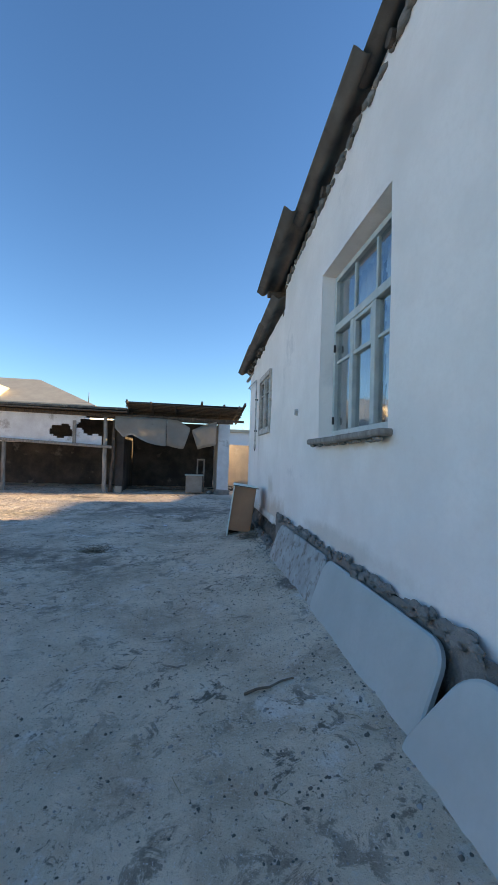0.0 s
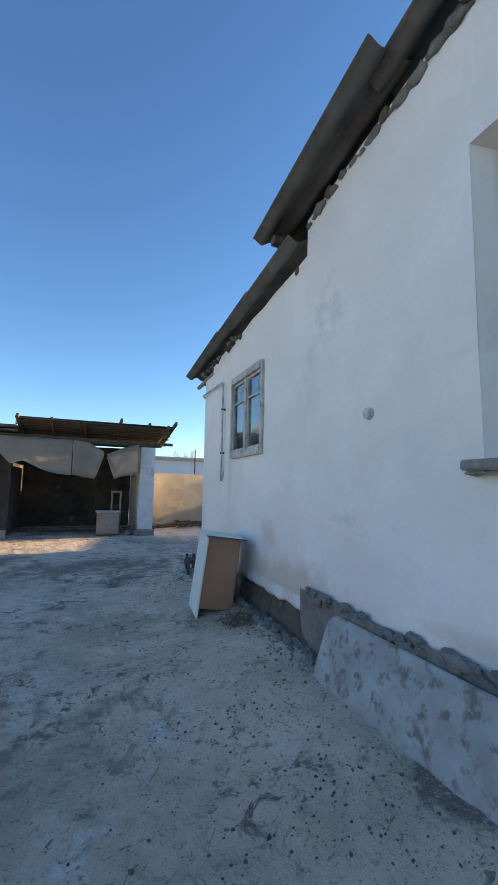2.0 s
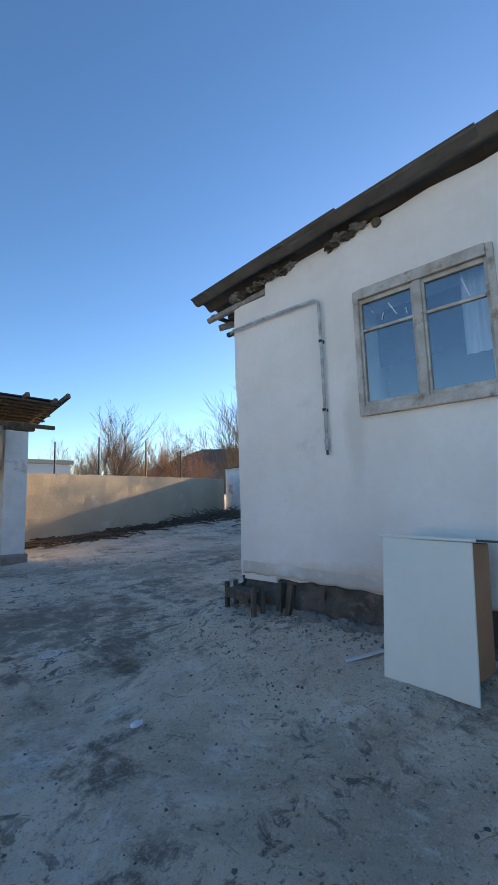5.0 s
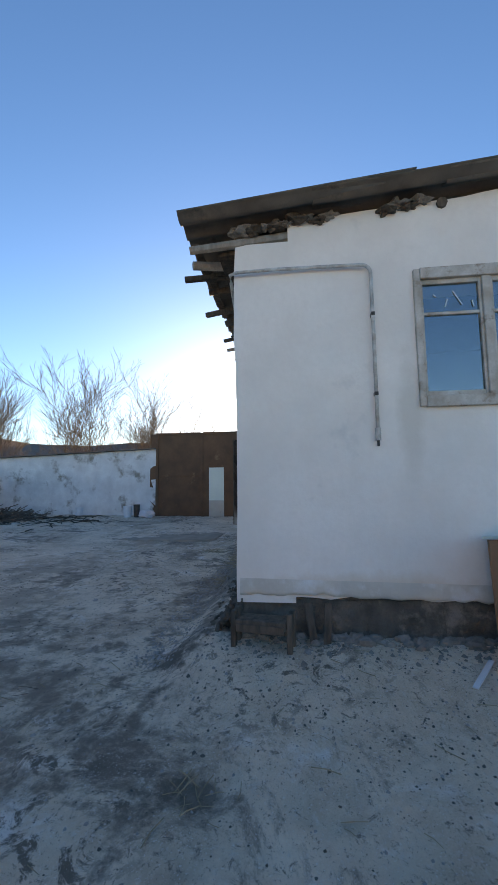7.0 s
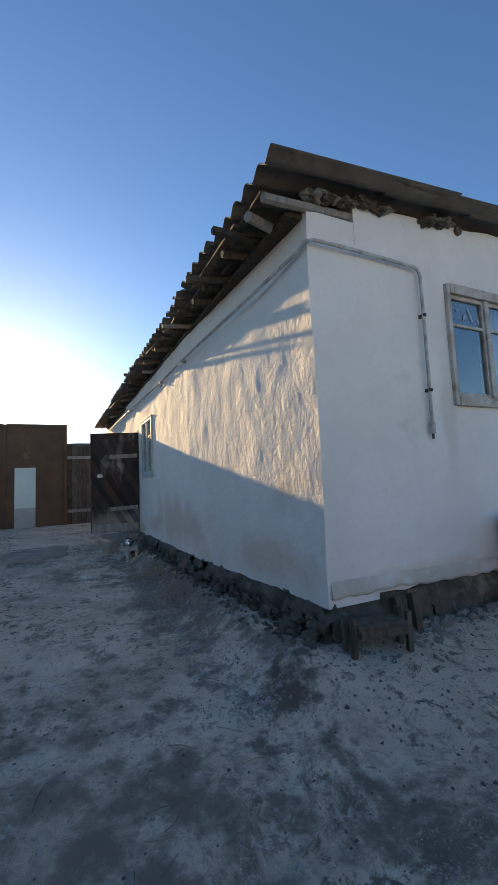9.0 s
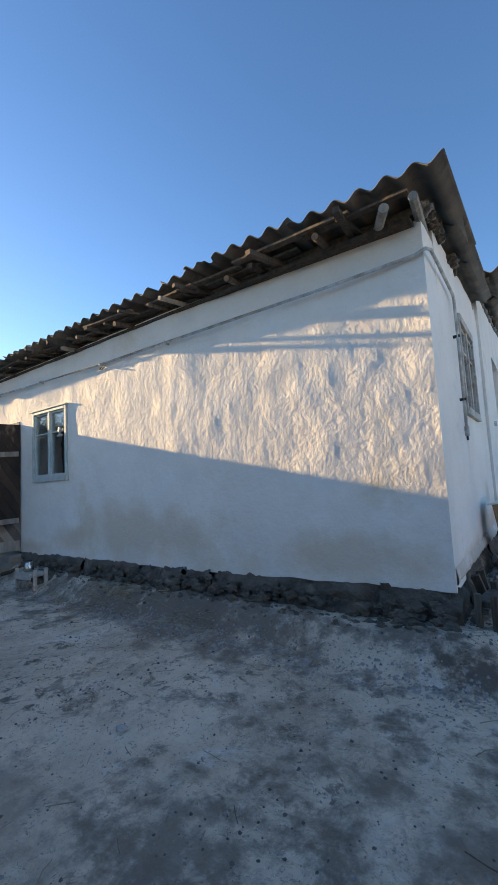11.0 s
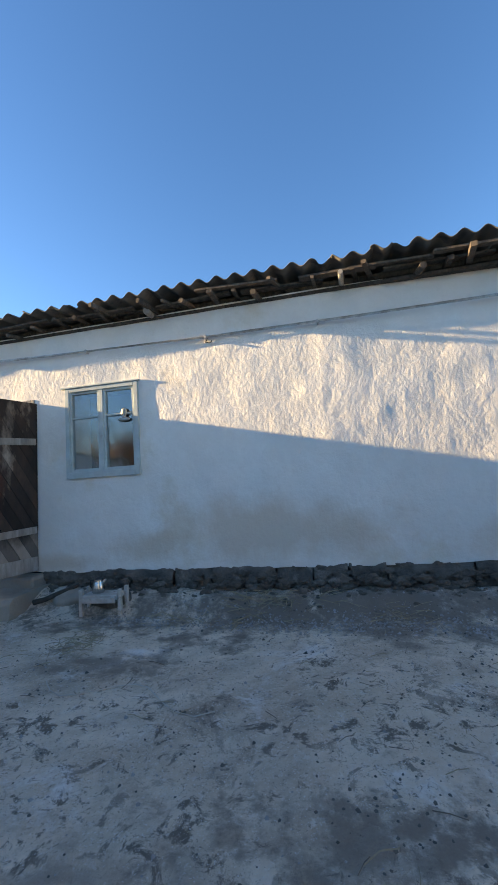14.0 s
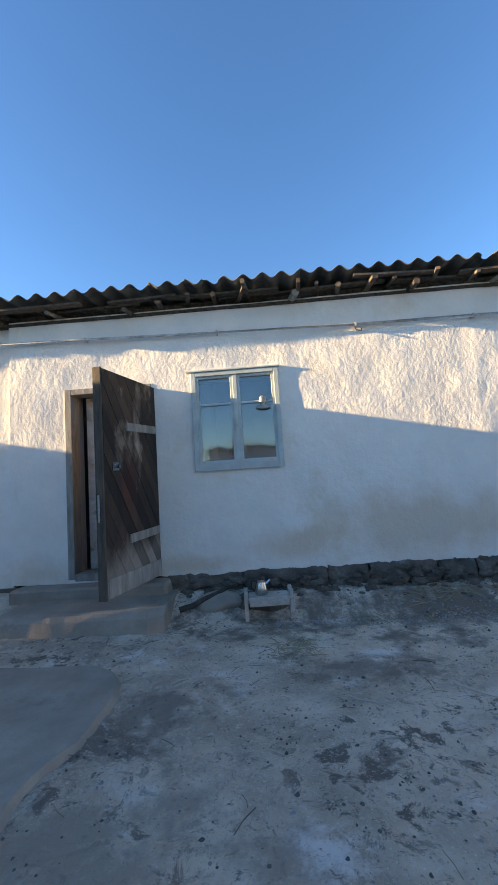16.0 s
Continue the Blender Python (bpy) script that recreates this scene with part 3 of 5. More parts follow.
grid = [[bm.verts.new((WX - 0.035 - 0.035 * (1 - abs(f - 0.85)) - 0.025 * n2(u, f, 5, 71) - 0.012 * n2(u, f, 16, 73), u,
                       z + (0.045 * (n2(u, 0.2, 2.2, 75) + 0.6 * n2(u, 0.4, 7, 77)) if f == 1.0 else 0))) for f, z in rows] for u in us]
for a, b in zip(grid, grid[1:]):
    for j in range(len(rows) - 1):
        bm.faces.new((a[j], a[j + 1], b[j + 1], b[j]))
part("render_strip", bm, MORTAR, plinth, "broken grey mortar strip", smooth=True)


# ---- roofs ----
def corrugated(width, length, waves_pitch=0.19, amp=0.026, thick=0.007, chip=0):
    """One corrugated sheet, its low edge at y=0 and its waves across x."""
    bm = bmesh.new()
    nx = round(width / waves_pitch * 10)
    ys = [0, -length * 0.5, -length]
    lay = []
    for dz in (0, -thick):
        g = []
        for j, y in enumerate(ys):
            row = []
            for i in range(nx + 1):
                x = width * i / nx
                yy = y
                if j == 0:
                    yy += 0.012 * n2(x, chip, 9, 3) - (0.05 if chip and abs(x - chip) < 0.07 else 0)
                row.append(bm.verts.new((x, yy, amp * math.cos(2 * math.pi * x / waves_pitch) + dz)))
            g.append(row)
        lay.append(g)
    a, b = lay
    for j in range(2):
        for i in range(nx):
            bm.faces.new((a[j][i], a[j][i + 1], a[j + 1][i + 1], a[j + 1][i]))
            bm.faces.new((b[j][i], b[j + 1][i], b[j + 1][i + 1], b[j][i + 1]))
    for i in range(nx):
        bm.faces.new((a[0][i], b[0][i], b[0][i + 1], a[0][i + 1]))
        bm.faces.new((a[2][i], a[2][i + 1], b[2][i + 1], b[2][i]))
    for j in range(2):
        bm.faces.new((a[j][0], a[j + 1][0], b[j + 1][0], b[j][0]))
        bm.faces.new((a[j][nx], b[j][nx], b[j + 1][nx], a[j + 1][nx]))
    me = bpy.data.meshes.new("roof_sheet")
    bmesh.ops.recalc_face_normals(bm, faces=bm.faces)
    bm.to_mesh(me)
    bm.free()
    me.materials.append(ASBESTOS)
    me.polygons.foreach_set("use_smooth", [True] * len(me.polygons))
    return me


SHEETS = [corrugated(1.17, 1.75), corrugated(1.17, 1.75, chip=0.45), corrugated(1.17, 1.75, chip=0.9)]


def sheet_roof(label, x0, x1, y_low, z_at, slope, rows, run, shift, rise=lambda x: 0.0):
    top = thing("roof", label, "roof", kind="structure")
    for r in range(rows):
        y = y_low - r * run
        x, k = x0 + shift(r), 0
        while x < x1:
            ob = new("roof_sheet", SHEETS[(k * 5 + r) % 3])
            ob.parent = top
            ob.matrix_basis = pose(x, y + rnd.uniform(-0.025, 0.025), z_at(y) + rise(x) + 0.010 * (k % 2) + 0.014 * r + rnd.uniform(-0.006, 0.006),
                                   -math.degrees(math.atan(slope)) - 0.9 + rnd.uniform(-0.3, 0.3), rnd.uniform(-0.25, 0.25), 0)
            x += 1.14
            k += 1
    return top


roof_low = sheet_roof("weathered grey corrugated asbestos roof over the low rooms", 1.15, 12.9, LOW_EAVE_Y, low_roof, LOW_SLOPE, 3, 1.0, lambda r: 0.012 * r, lambda x: 0.035 * math.exp(-((x - 3.0) / 1.4) ** 2))
roof_high = sheet_roof("steep weathered corrugated asbestos roof with stepped sheet ends", 1.02, 6.5, HIGH_EAVE_Y, high_roof, HIGH_SLOPE, 7, 1.53, lambda r: (0.01, 0.14, 0.22, 0.24, 0.26, 0.24, 0.24)[r])
for py in (8.45, 7.7, 6.9, 6.1, 5.4):
    bm = rod(bmesh.new(), (1.37 + rnd.uniform(0, 0.04), py, low_roof(py) - 0.07), (12.8, py, low_roof(py) - 0.08), 0.04, 0.04, 8)
    part("purlin", bm, OLD_WOOD, roof_low)
for k in range(14):
    py = 5.45 - k * 0.66
    bm = rod(bmesh.new(), ((1.16 if k == 0 else 1.30) + rnd.uniform(0, 0.05), py, high_roof(py) - 0.08), (2.2, py, high_roof(py) - 0.08), 0.05, 0.05, 8)
    part("purlin", bm, OLD_WOOD, roof_high)
# ceiling boards close the roofs from below
bm = bmesh.new()
beam(bm, (7.1, 5.16, low_roof(5.16) - 0.185), (7.1, 8.62, low_roof(8.62) - 0.185), 11.3, 0.03)
part("boarding", bm, OLD_WOOD, roof_low)
bm = beam(bmesh.new(), (4.0, -4.0, high_roof(-4) - 0.175), (4.0, 5.1, high_roof(5.1) - 0.175), 5.16, 0.03)
part("boarding", bm, OLD_WOOD, roof_high)
# mud and half-round ends packed on the wall head
for k in range(13):
    y = 8.42 - k * 0.085 - (0.35 if k > 8 else 0) - (0.7 if k > 12 else 0)
    bm = lump(bmesh.new(), (WX - 0.02, y, low_roof(y) - 0.05 + rnd.uniform(-0.03, 0.02)), rnd.uniform(0.035, 0.06), k, 1.1, 3, (1.0, 1.35, 0.62))
    part("packing", bm, OLD_WOOD if k % 2 else MORTAR, roof_low, smooth=False)
bm = bmesh.new()
for k in range(90):
    y = 5.1 - k * 0.1 + rnd.uniform(-0.04, 0.04)
    lump(bm, (WX - 0.035, y, high_roof(y) - 0.10 + rnd.uniform(-0.03, 0.02)), rnd.uniform(0.025, 0.06), k + 40, 0.7, 2, (0.7, 1.6, 0.9))
part("packing", bm, MORTAR, roof_high, smooth=True)
# rafter ends and lath along the north eave
x = WX + 0.06
k = 0
while x < 12.6:
    skew = rnd.uniform(-0.22, 0.22)
    reach = rnd.uniform(0.18, 0.42) * (0.55 if x > 7 else 1)
    zz = low_roof(NY + 0.1) - 0.115 + rnd.uniform(-0.03, 0.02)
    r = rnd.uniform(0.018, 0.035)
    if k % 3 == 0:
        bm = rod(bmesh.new(), (x, NY - 0.6, zz + 0.07), (x + skew * 0.5, NY + reach, zz - 0.04), r + 0.012, r + 0.004, 8)
    else:
        bm = beam(bmesh.new(), (x, NY - 0.5, zz + 0.06), (x + skew, NY + reach, zz - 0.01), rnd.uniform(0.03, 0.06), rnd.uniform(0.02, 0.045))
    part("rafter_end", bm, OLD_WOOD if k % 9 else GREY_WOOD, roof_low)
    x += rnd.uniform(0.16, 0.34)
    k += 1
for k in range(22):
    x0 = WX + 0.02 + k * 0.5 + rnd.uniform(-0.1, 0.1)
    yy = NY + rnd.uniform(0.02, 0.24)
    zz = low_roof(yy) - rnd.uniform(0.065, 0.10)
    bm = beam(bmesh.new(), (x0, yy, zz), (x0 + rnd.uniform(0.6, 1.2), yy + rnd.uniform(-0.06, 0.06), zz + rnd.uniform(-0.02, 0.02)), rnd.uniform(0.05, 0.09), 0.02)
    part("lath", bm, OLD_WOOD, roof_low)
bm = rod(bmesh.new(), (1.72, 8.50, 3.15), (1.56, 8.86, 3.10), 0.038, 0.036, 10)
part("corner_log", bm, GREY_WOOD, roof_low, "pale round log end under the corner")


# ---- windows ----
def pane(parent, lo, hi):
    ob = part("pane", box(bmesh.new(), lo, hi), GLASS, parent)
    ob.visible_shadow = False
    return ob


def bars(parent, name, list_of, mat, bevel=0.004, label=""):
    for lo, hi in list_of:
        part(name, box(bmesh.new(), lo, hi, bevel), mat, parent, label)


# tall window in its deep reveal
w1 = thing("window_1", "tall pale-painted three-column casement window in a deep plaster reveal", "window", kind="structure")
GX = 1.50
fy0, fy1, fz0, fz1 = BIG_WIN
y0, y1, z0, z1 = fy0 + 0.03, fy1 - 0.075, fz0 + 0.01, fz1 - 0.05
# splayed plaster reveal between the wall's face and the frame
xa, xb = WX - 0.03, GX + 0.05
for a, b, c, d in (((fy1, fz0), (fy1, fz1), (y1, z0), (y1, z1)), ((fy0, fz0), (fy0, fz1), (y0, z0), (y0, z1)), ((fy0, fz1), (fy1, fz1), (y0, z1), (y1, z1)), ((fy0, fz0), (fy1, fz0), (y0, z0), (y1, z0))):
    bm = bmesh.new()
    v = [bm.verts.new((x_, *p)) for x_, p in ((xa, a), (xa, b), (xb, b), (xb, a), (xb, d), (xb, c))]
    for f in ((0, 1, 2, 3), (0, 5, 4, 1), (3, 2, 4, 5), (0, 3, 5), (1, 4, 2)):
        bm.faces.new([v[i] for i in f])
    part("reveal", bm, PLASTER, w1)
fr = 0.04
bars(w1, "window_frame", [((GX - 0.03, y0, z0), (GX + 0.05, y0 + fr, z1)), ((GX - 0.03, y1 - fr, z0), (GX + 0.05, y1, z1)),
                          ((GX - 0.03, y0 + fr, z0), (GX + 0.05, y1 - fr, z0 + 0.06)), ((GX - 0.03, y0 + fr, z1 - 0.05), (GX + 0.05, y1 - fr, z1))], PALE_PAINT)
TR = z0 + 0.67 * (z1 - z0)
c1, c2 = y0 + (y1 - y0) * 0.335, y0 + (y1 - y0) * 0.657
bars(w1, "transom", [((GX - 0.035, y0 + fr, TR - 0.035), (GX + 0.045, y1 - fr, TR + 0.035))], PALE_PAINT)
bars(w1, "mullion", [((GX - 0.033, c - 0.035, z0 + 0.06), (GX + 0.04, c + 0.035, TR - 0.035)) for c in (c1, c2)], PALE_PAINT)
bars(w1, "glazing_bar", [((GX - 0.012, c - 0.014, TR + 0.035), (GX + 0.02, c + 0.014, z1 - 0.05)) for c in (c1, c2)], PALE_PAINT)
MB = z0 + 0.46 * (z1 - z0)
bars(w1, "glazing_bar", [((GX - 0.012, a, MB - 0.014), (GX + 0.02, b, MB + 0.014)) for a, b in ((y0 + fr, c1 - 0.035), (c2 + 0.035, y1 - fr))], PALE_PAINT)
bars(w1, "vent_sash", [((GX - 0.028, c1 + 0.035, MB - 0.03), (GX + 0.02, c2 - 0.035, MB + 0.005)), ((GX - 0.028, c1 + 0.035, TR - 0.07), (GX + 0.02, c2 - 0.035, TR - 0.036)),
                       ((GX - 0.028, c1 + 0.036, MB + 0.006), (GX + 0.02, c1 + 0.065, TR - 0.071)), ((GX - 0.028, c2 - 0.065, MB + 0.006), (GX + 0.02, c2 - 0.036, TR - 0.071))], PALE_PAINT)
for a, b in ((y0 + fr, c1), (c1, c2), (c2, y1 - fr)):
    for c, d in ((z0 + 0.05, MB), (MB, TR), (TR, z1 - 0.05)):
        pane(w1, (GX + 0.003, a + 0.004, c + 0.004), (GX + 0.007, b - 0.004, d - 0.004))
bm = bmesh.new()
beam(bm, (1.33, y0 - 0.10, z0 - 0.035), (1.30, y0 + 0.62, z0 - 0.045), 0.10, 0.045, bevel=0.012)
beam(bm, (1.30, y0 + 0.60, z0 - 0.05), (1.31, y1 + 0.13, z0 - 0.045), 0.09, 0.05, bevel=0.012)
for k in range(9):
    lump(bm, (1.335 + rnd.uniform(-0.02, 0.02), y0 + k * 0.17, z0 - 0.075), 0.03, k + 90, 0.5, 1, (1, 2.2, 0.6))
part("window_sill", bm, GREY_WOOD, w1, "split grey wooden sill, crumbling below")
bars(w1, "hinge", [((GX - 0.045, y1 - 0.055, z), (GX - 0.028, y1 - 0.04, z + 0.07)) for z in (z0 + 0.12, z0 + 0.8)], DARK_METAL, 0)


def folds(bm, x, y0, y1, z0, z1, amp, per, seed, along="y"):
    k = max(8, int((y1 - y0) / per * 8))
    rows = []
    for i in range(k + 1):
        u = y0 + (y1 - y0) * i / k
        col = []
        for j in range(7):
            z = z0 + (z1 - z0) * j / 6
            o = amp * math.sin(2 * math.pi * u / per + 1.3 * n2(u, z, 1.5, seed)) * (0.6 + 0.4 * j / 6)
            col.append(bm.verts.new((x + o, u, z) if along == "y" else (u, x + o, z)))
        rows.append(col)
    for a, b in zip(rows, rows[1:]):
        for j in range(6):
            bm.faces.new((a[j], a[j + 1], b[j + 1], b[j]))
    return bm


bm = folds(bmesh.new(), GX + 0.22, y0 - 0.1, y0 + 0.72, z0 - 0.2, z1 + 0.1, 0.035, 0.13, 5)
tagged(part("curtain", bm, CURTAIN, smooth=True), "thin pale curtain hanging behind the tall window", "curtain")
bm = folds(bmesh.new(), GX + 0.22, y1 - 0.42, y1 + 0.1, z0 - 0.2, z1 + 0.1, 0.035, 0.13, 6)
tagged(part("curtain", bm, CURTAIN, smooth=True), "thin pale curtain drawn aside behind the tall window", "curtain")

# small weathered window in the gable
w2 = thing("window_2", "small weathered wooden two-leaf window with flaking white paint", "window", kind="structure")
y0, y1, z0, z1 = SMALL_WIN
X = WX - 0.012
bars(w2, "window_frame", [((X - 0.02, y0 - 0.01, z0 - 0.03), (X + 0.06, y0 + 0.035, z1 + 0.03)), ((X - 0.02, y1 - 0.035, z0 - 0.03), (X + 0.06, y1 + 0.01, z1 + 0.03)),
                          ((X - 0.028, y0 + 0.035, z1 - 0.05), (X + 0.06, y1 - 0.035, z1 + 0.035)), ((X - 0.028, y0 + 0.035, z0 - 0.035), (X + 0.06, y1 - 0.035, z0 + 0.045))], FLAKED_PAINT)
ym = (y0 + y1) / 2
bars(w2, "mullion", [((X - 0.016, ym - 0.03, z0 + 0.045), (X + 0.05, ym + 0.03, z1 - 0.05))], FLAKED_PAINT)
zb = z0 + 0.68 * (z1 - z0)
for a, b in ((y0 + 0.035, ym - 0.03), (ym + 0.03, y1 - 0.035)):
    bars(w2, "sash", [((X + 0.002, a, z0 + 0.045), (X + 0.04, a + 0.02, z1 - 0.05)), ((X + 0.002, b - 0.02, z0 + 0.045), (X + 0.04, b, z1 - 0.05)),
                      ((X + 0.003, a + 0.02, z0 + 0.045), (X + 0.04, b - 0.02, z0 + 0.08)), ((X + 0.003, a + 0.02, z1 - 0.085), (X + 0.04, b - 0.02, z1 - 0.05))], FLAKED_PAINT, 0.003)
    bars(w2, "glazing_bar", [((X + 0.006, a + 0.02, zb - 0.012), (X + 0.036, b - 0.02, zb + 0.012))], FLAKED_PAINT, 0.003)
    pane(w2, (X + 0.022, a + 0.018, z0 + 0.078), (X + 0.026, b - 0.018, zb - 0.010))
    pane(w2, (X + 0.022, a + 0.018, zb + 0.010), (X + 0.026, b - 0.018, z1 - 0.083))
bm = bmesh.new()
for a, b, c, d in ((6.80, 2.55, 6.86, 2.66), (6.92, 2.54, 6.90, 2.60), (6.98, 2.62, 7.0, 2.64), (6.30, 2.52, 6.34, 2.66), (6.72, 2.53, 6.73, 2.58)):
    beam(bm, (X + 0.016, a, b), (X + 0.016, c, d), 0.004, 0.008)
part("paper_scrap", bm, PLASTIC, w2, "torn white scraps stuck to the pane")
bm = folds(bmesh.new(), WX + 0.14, y0 + 0.02, y0 + 0.24, z0 + 0.32, z1, 0.02, 0.07, 8)
tagged(part("curtain", bm, CURTAIN, smooth=True), "white net curtain gathered behind the small window", "curtain")

# north window
w3 = thing("window_3", "two-leaf window with flaking pale blue frame", "window", kind="structure")
x0, x1, z0, z1 = NORTH_WIN
Y = NY + 0.004
bars(w3, "window_frame", [((x0 - 0.02, Y - 0.07, z0 - 0.03), (x0 + 0.03, Y + 0.025, z1 + 0.01)), ((x1 - 0.03, Y - 0.07, z0 - 0.03), (x1 + 0.02, Y + 0.025, z1 + 0.01)),
                          ((x0 + 0.03, Y - 0.07, z1 - 0.035), (x1 - 0.03, Y + 0.025, z1 + 0.01))], PALE_PAINT)
bars(w3, "lintel_board", [((x0 - 0.04, Y - 0.02, z1 + 0.012), (x1 + 0.07, Y + 0.035, z1 + 0.03))], PALE_PAINT)
bars(w3, "window_sill", [((x0 + 0.03, Y - 0.07, z0 - 0.035), (x1 - 0.03, Y + 0.032, z0 + 0.035))], PALE_PAINT)
xm = (x0 + x1) / 2
bars(w3, "mullion", [((xm - 0.022, Y - 0.06, z0 + 0.035), (xm + 0.022, Y + 0.018, z1 - 0.035))], PALE_PAINT)
zb = z0 + 0.66 * (z1 - z0)
for a, b in ((x0 + 0.03, xm - 0.022), (xm + 0.022, x1 - 0.03)):
    bars(w3, "sash", [((a, Y - 0.05, z0 + 0.035), (a + 0.028, Y + 0.008, z1 - 0.035)), ((b - 0.028, Y - 0.05, z0 + 0.035), (b, Y + 0.008, z1 - 0.035)),
                      ((a + 0.028, Y - 0.05, z0 + 0.035), (b - 0.028, Y + 0.006, z0 + 0.07)), ((a + 0.028, Y - 0.05, z1 - 0.062), (b - 0.028, Y + 0.006, z1 - 0.035))], PALE_PAINT, 0.003)
    bars(w3, "glazing_bar", [((a + 0.028, Y - 0.045, zb - 0.011), (b - 0.028, Y + 0.002, zb + 0.011))], PALE_PAINT, 0.003)
    pane(w3, (a + 0.026, Y - 0.024, z0 + 0.068), (b - 0.026, Y - 0.020, zb - 0.009))
    pane(w3, (a + 0.026, Y - 0.024, zb + 0.009), (b - 0.026, Y - 0.020, z1 - 0.06))
# small flat bust fixed to the pane
bm = bmesh.new()
fx0, fz0 = 6.17, 2.085
lump(bm, (fx0, Y + 0.012, fz0 + 0.012), 0.042, 4, 0.15, 3, (0.85, 0.4, 1.15))
lump(bm, (fx0, Y + 0.012, fz0 - 0.036), 0.025, 5, 0.1, 2, (0.9, 0.5, 1.2))
lump(bm, (fx0, Y + 0.012, fz0 - 0.066), 0.056, 6, 0.15, 3, (1.3, 0.3, 0.45))
tagged(part("figurine", bm, BRONZE, smooth=True), "small dull metal bust fixed on the window pane", "figurine")

# ---- the door ----
d1 = thing("door_1", "dark plank door standing open, diagonal boards worn pale below", "door", kind="structure")
x0, x1, z0, z1 = DOOR
bars(d1, "door_frame", [((x0, NY - 0.16, z0), (x0 + 0.05, NY + 0.012, z1)), ((x1 - 0.07, NY - 0.16, z0), (x1, NY + 0.012, z1)),
                        ((x0 + 0.05, NY - 0.16, z1 - 0.06), (x1 - 0.07, NY + 0.012, z1)), ((x0 + 0.05, NY - 0.3, z0 - 0.02), (x1 - 0.07, NY + 0.01, z0 + 0.05))], GREY_WOOD)
bars(d1, "inner_frame", [((x1 - 0.20, NY - 0.34, z0 + 0.05), (x1 - 0.12, NY - 0.24, z1 - 0.05)), ((x0 + 0.05, NY - 0.34, z1 - 0.15), (x1 - 0.2, NY - 0.24, z1 - 0.07))], FLAKED_PAINT)
hx, hy = 7.345, NY - 0.005
fx, fy = 7.55, 9.45
along = Vector((fx - hx, fy - hy, 0))
LW = along.length
ux = along / LW
uz = Vector((0, 0, 1))
un = Vector((ux.y, -ux.x, 0))        # inner side, towards the opening is -un
zl, zh = 0.40, 2.31


def leaf(s, z, n):
    return Vector((hx, hy, 0)) + ux * s + uz * z + un * n


def clip_poly(poly, axis, lim, sign):
    out = []
    for a, b in zip(poly, poly[1:] + poly[:1]):
        ia, ib = sign * (a[axis] - lim) <= 0, sign * (b[axis] - lim) <= 0
        if ia:
            out.append(a)
        if ia != ib:
            t = (lim - a[axis]) / (b[axis] - a[axis])
            out.append((a[0] + t * (b[0] - a[0]), a[1] + t * (b[1] - a[1])))
    return out


def slab(bm, poly, n0, n1, where):
    f = [bm.verts.new(where(s, z, n0)) for s, z in poly]
    b = [bm.verts.new(where(s, z, n1)) for s, z in poly]
    bm.faces.new(f)
    bm.faces.new(b[::-1])
    for i in range(len(poly)):
        j = (i + 1) % len(poly)
        bm.faces.new((f[i], b[i], b[j], f[j]))
    return bm


# diagonal boards on the face turned to the yard
pitch, w = -1.55, 0.115
for side_n in ((-0.048, -0.028), (0.0, 0.02)):
    c = -1.4
    while c < 2.9:
        q = [(0, c), (LW, c - pitch * LW), (LW, c + 0.20 - pitch * LW), (0, c + 0.20)]
        q = [(s, zl + z) for s, z in q]
        for axis, lim, sign in ((0, 0.0, -1), (0, LW, 1), (1, zl, -1), (1, zh, 1)):
            q = clip_poly(q, axis, lim, sign) if q else q
        if len(q) > 2:
            cx, cz = sum(p[0] for p in q) / len(q), sum(p[1] for p in q) / len(q)
            q = [(cx + (s - cx) * 0.985, cz + (z - cz) * 0.99) for s, z in q]
            part("board", slab(bmesh.new(), q, side_n[0] + rnd.uniform(-0.002, 0.002), side_n[1], leaf), DOOR_WOOD, d1)
        c += 0.205
part("core_board", slab(bmesh.new(), [(0.004, zl + 0.004), (LW - 0.004, zl + 0.004), (LW - 0.004, zh - 0.004), (0.004, zh - 0.004)], -0.027, -0.001, leaf), DOOR_WOOD, d1)
for z in (zl + 0.42, zl + 1.42):
    part("batten", slab(bmesh.new(), [(0.03, z), (LW * 0.62, z - 0.02), (LW * 0.62, z + 0.055), (0.03, z + 0.075)], -0.066, -0.049, leaf), GREY_WOOD, d1, "pale grey hinge batten")
    part("batten", slab(bmesh.new(), [(0.03, z), (LW * 0.62, z - 0.02), (LW * 0.62, z + 0.055), (0.03, z + 0.075)], 0.021, 0.038, leaf), GREY_WOOD, d1, "pale grey hinge batten")
part("edge_strip", slab(bmesh.new(), [(LW + 0.001, zl), (LW + 0.02, zl), (LW + 0.02, zh), (LW + 0.001, zh)], -0.05, 0.022, leaf), OLD_WOOD, d1)
part("kick_board", slab(bmesh.new(), [(0.02, zl + 0.01), (LW - 0.01, zl + 0.01), (LW - 0.01, zl + 0.15), (0.02, zl + 0.15)], 0.021, 0.035, leaf), GREY_WOOD, d1, "worn pale bottom board")
part("kick_board", slab(bmesh.new(), [(0.02, zl + 0.01), (LW - 0.01, zl + 0.01), (LW - 0.01, zl + 0.16), (0.02, zl + 0.16)], -0.062, -0.05, leaf), GREY_WOOD, d1, "worn pale bottom board")
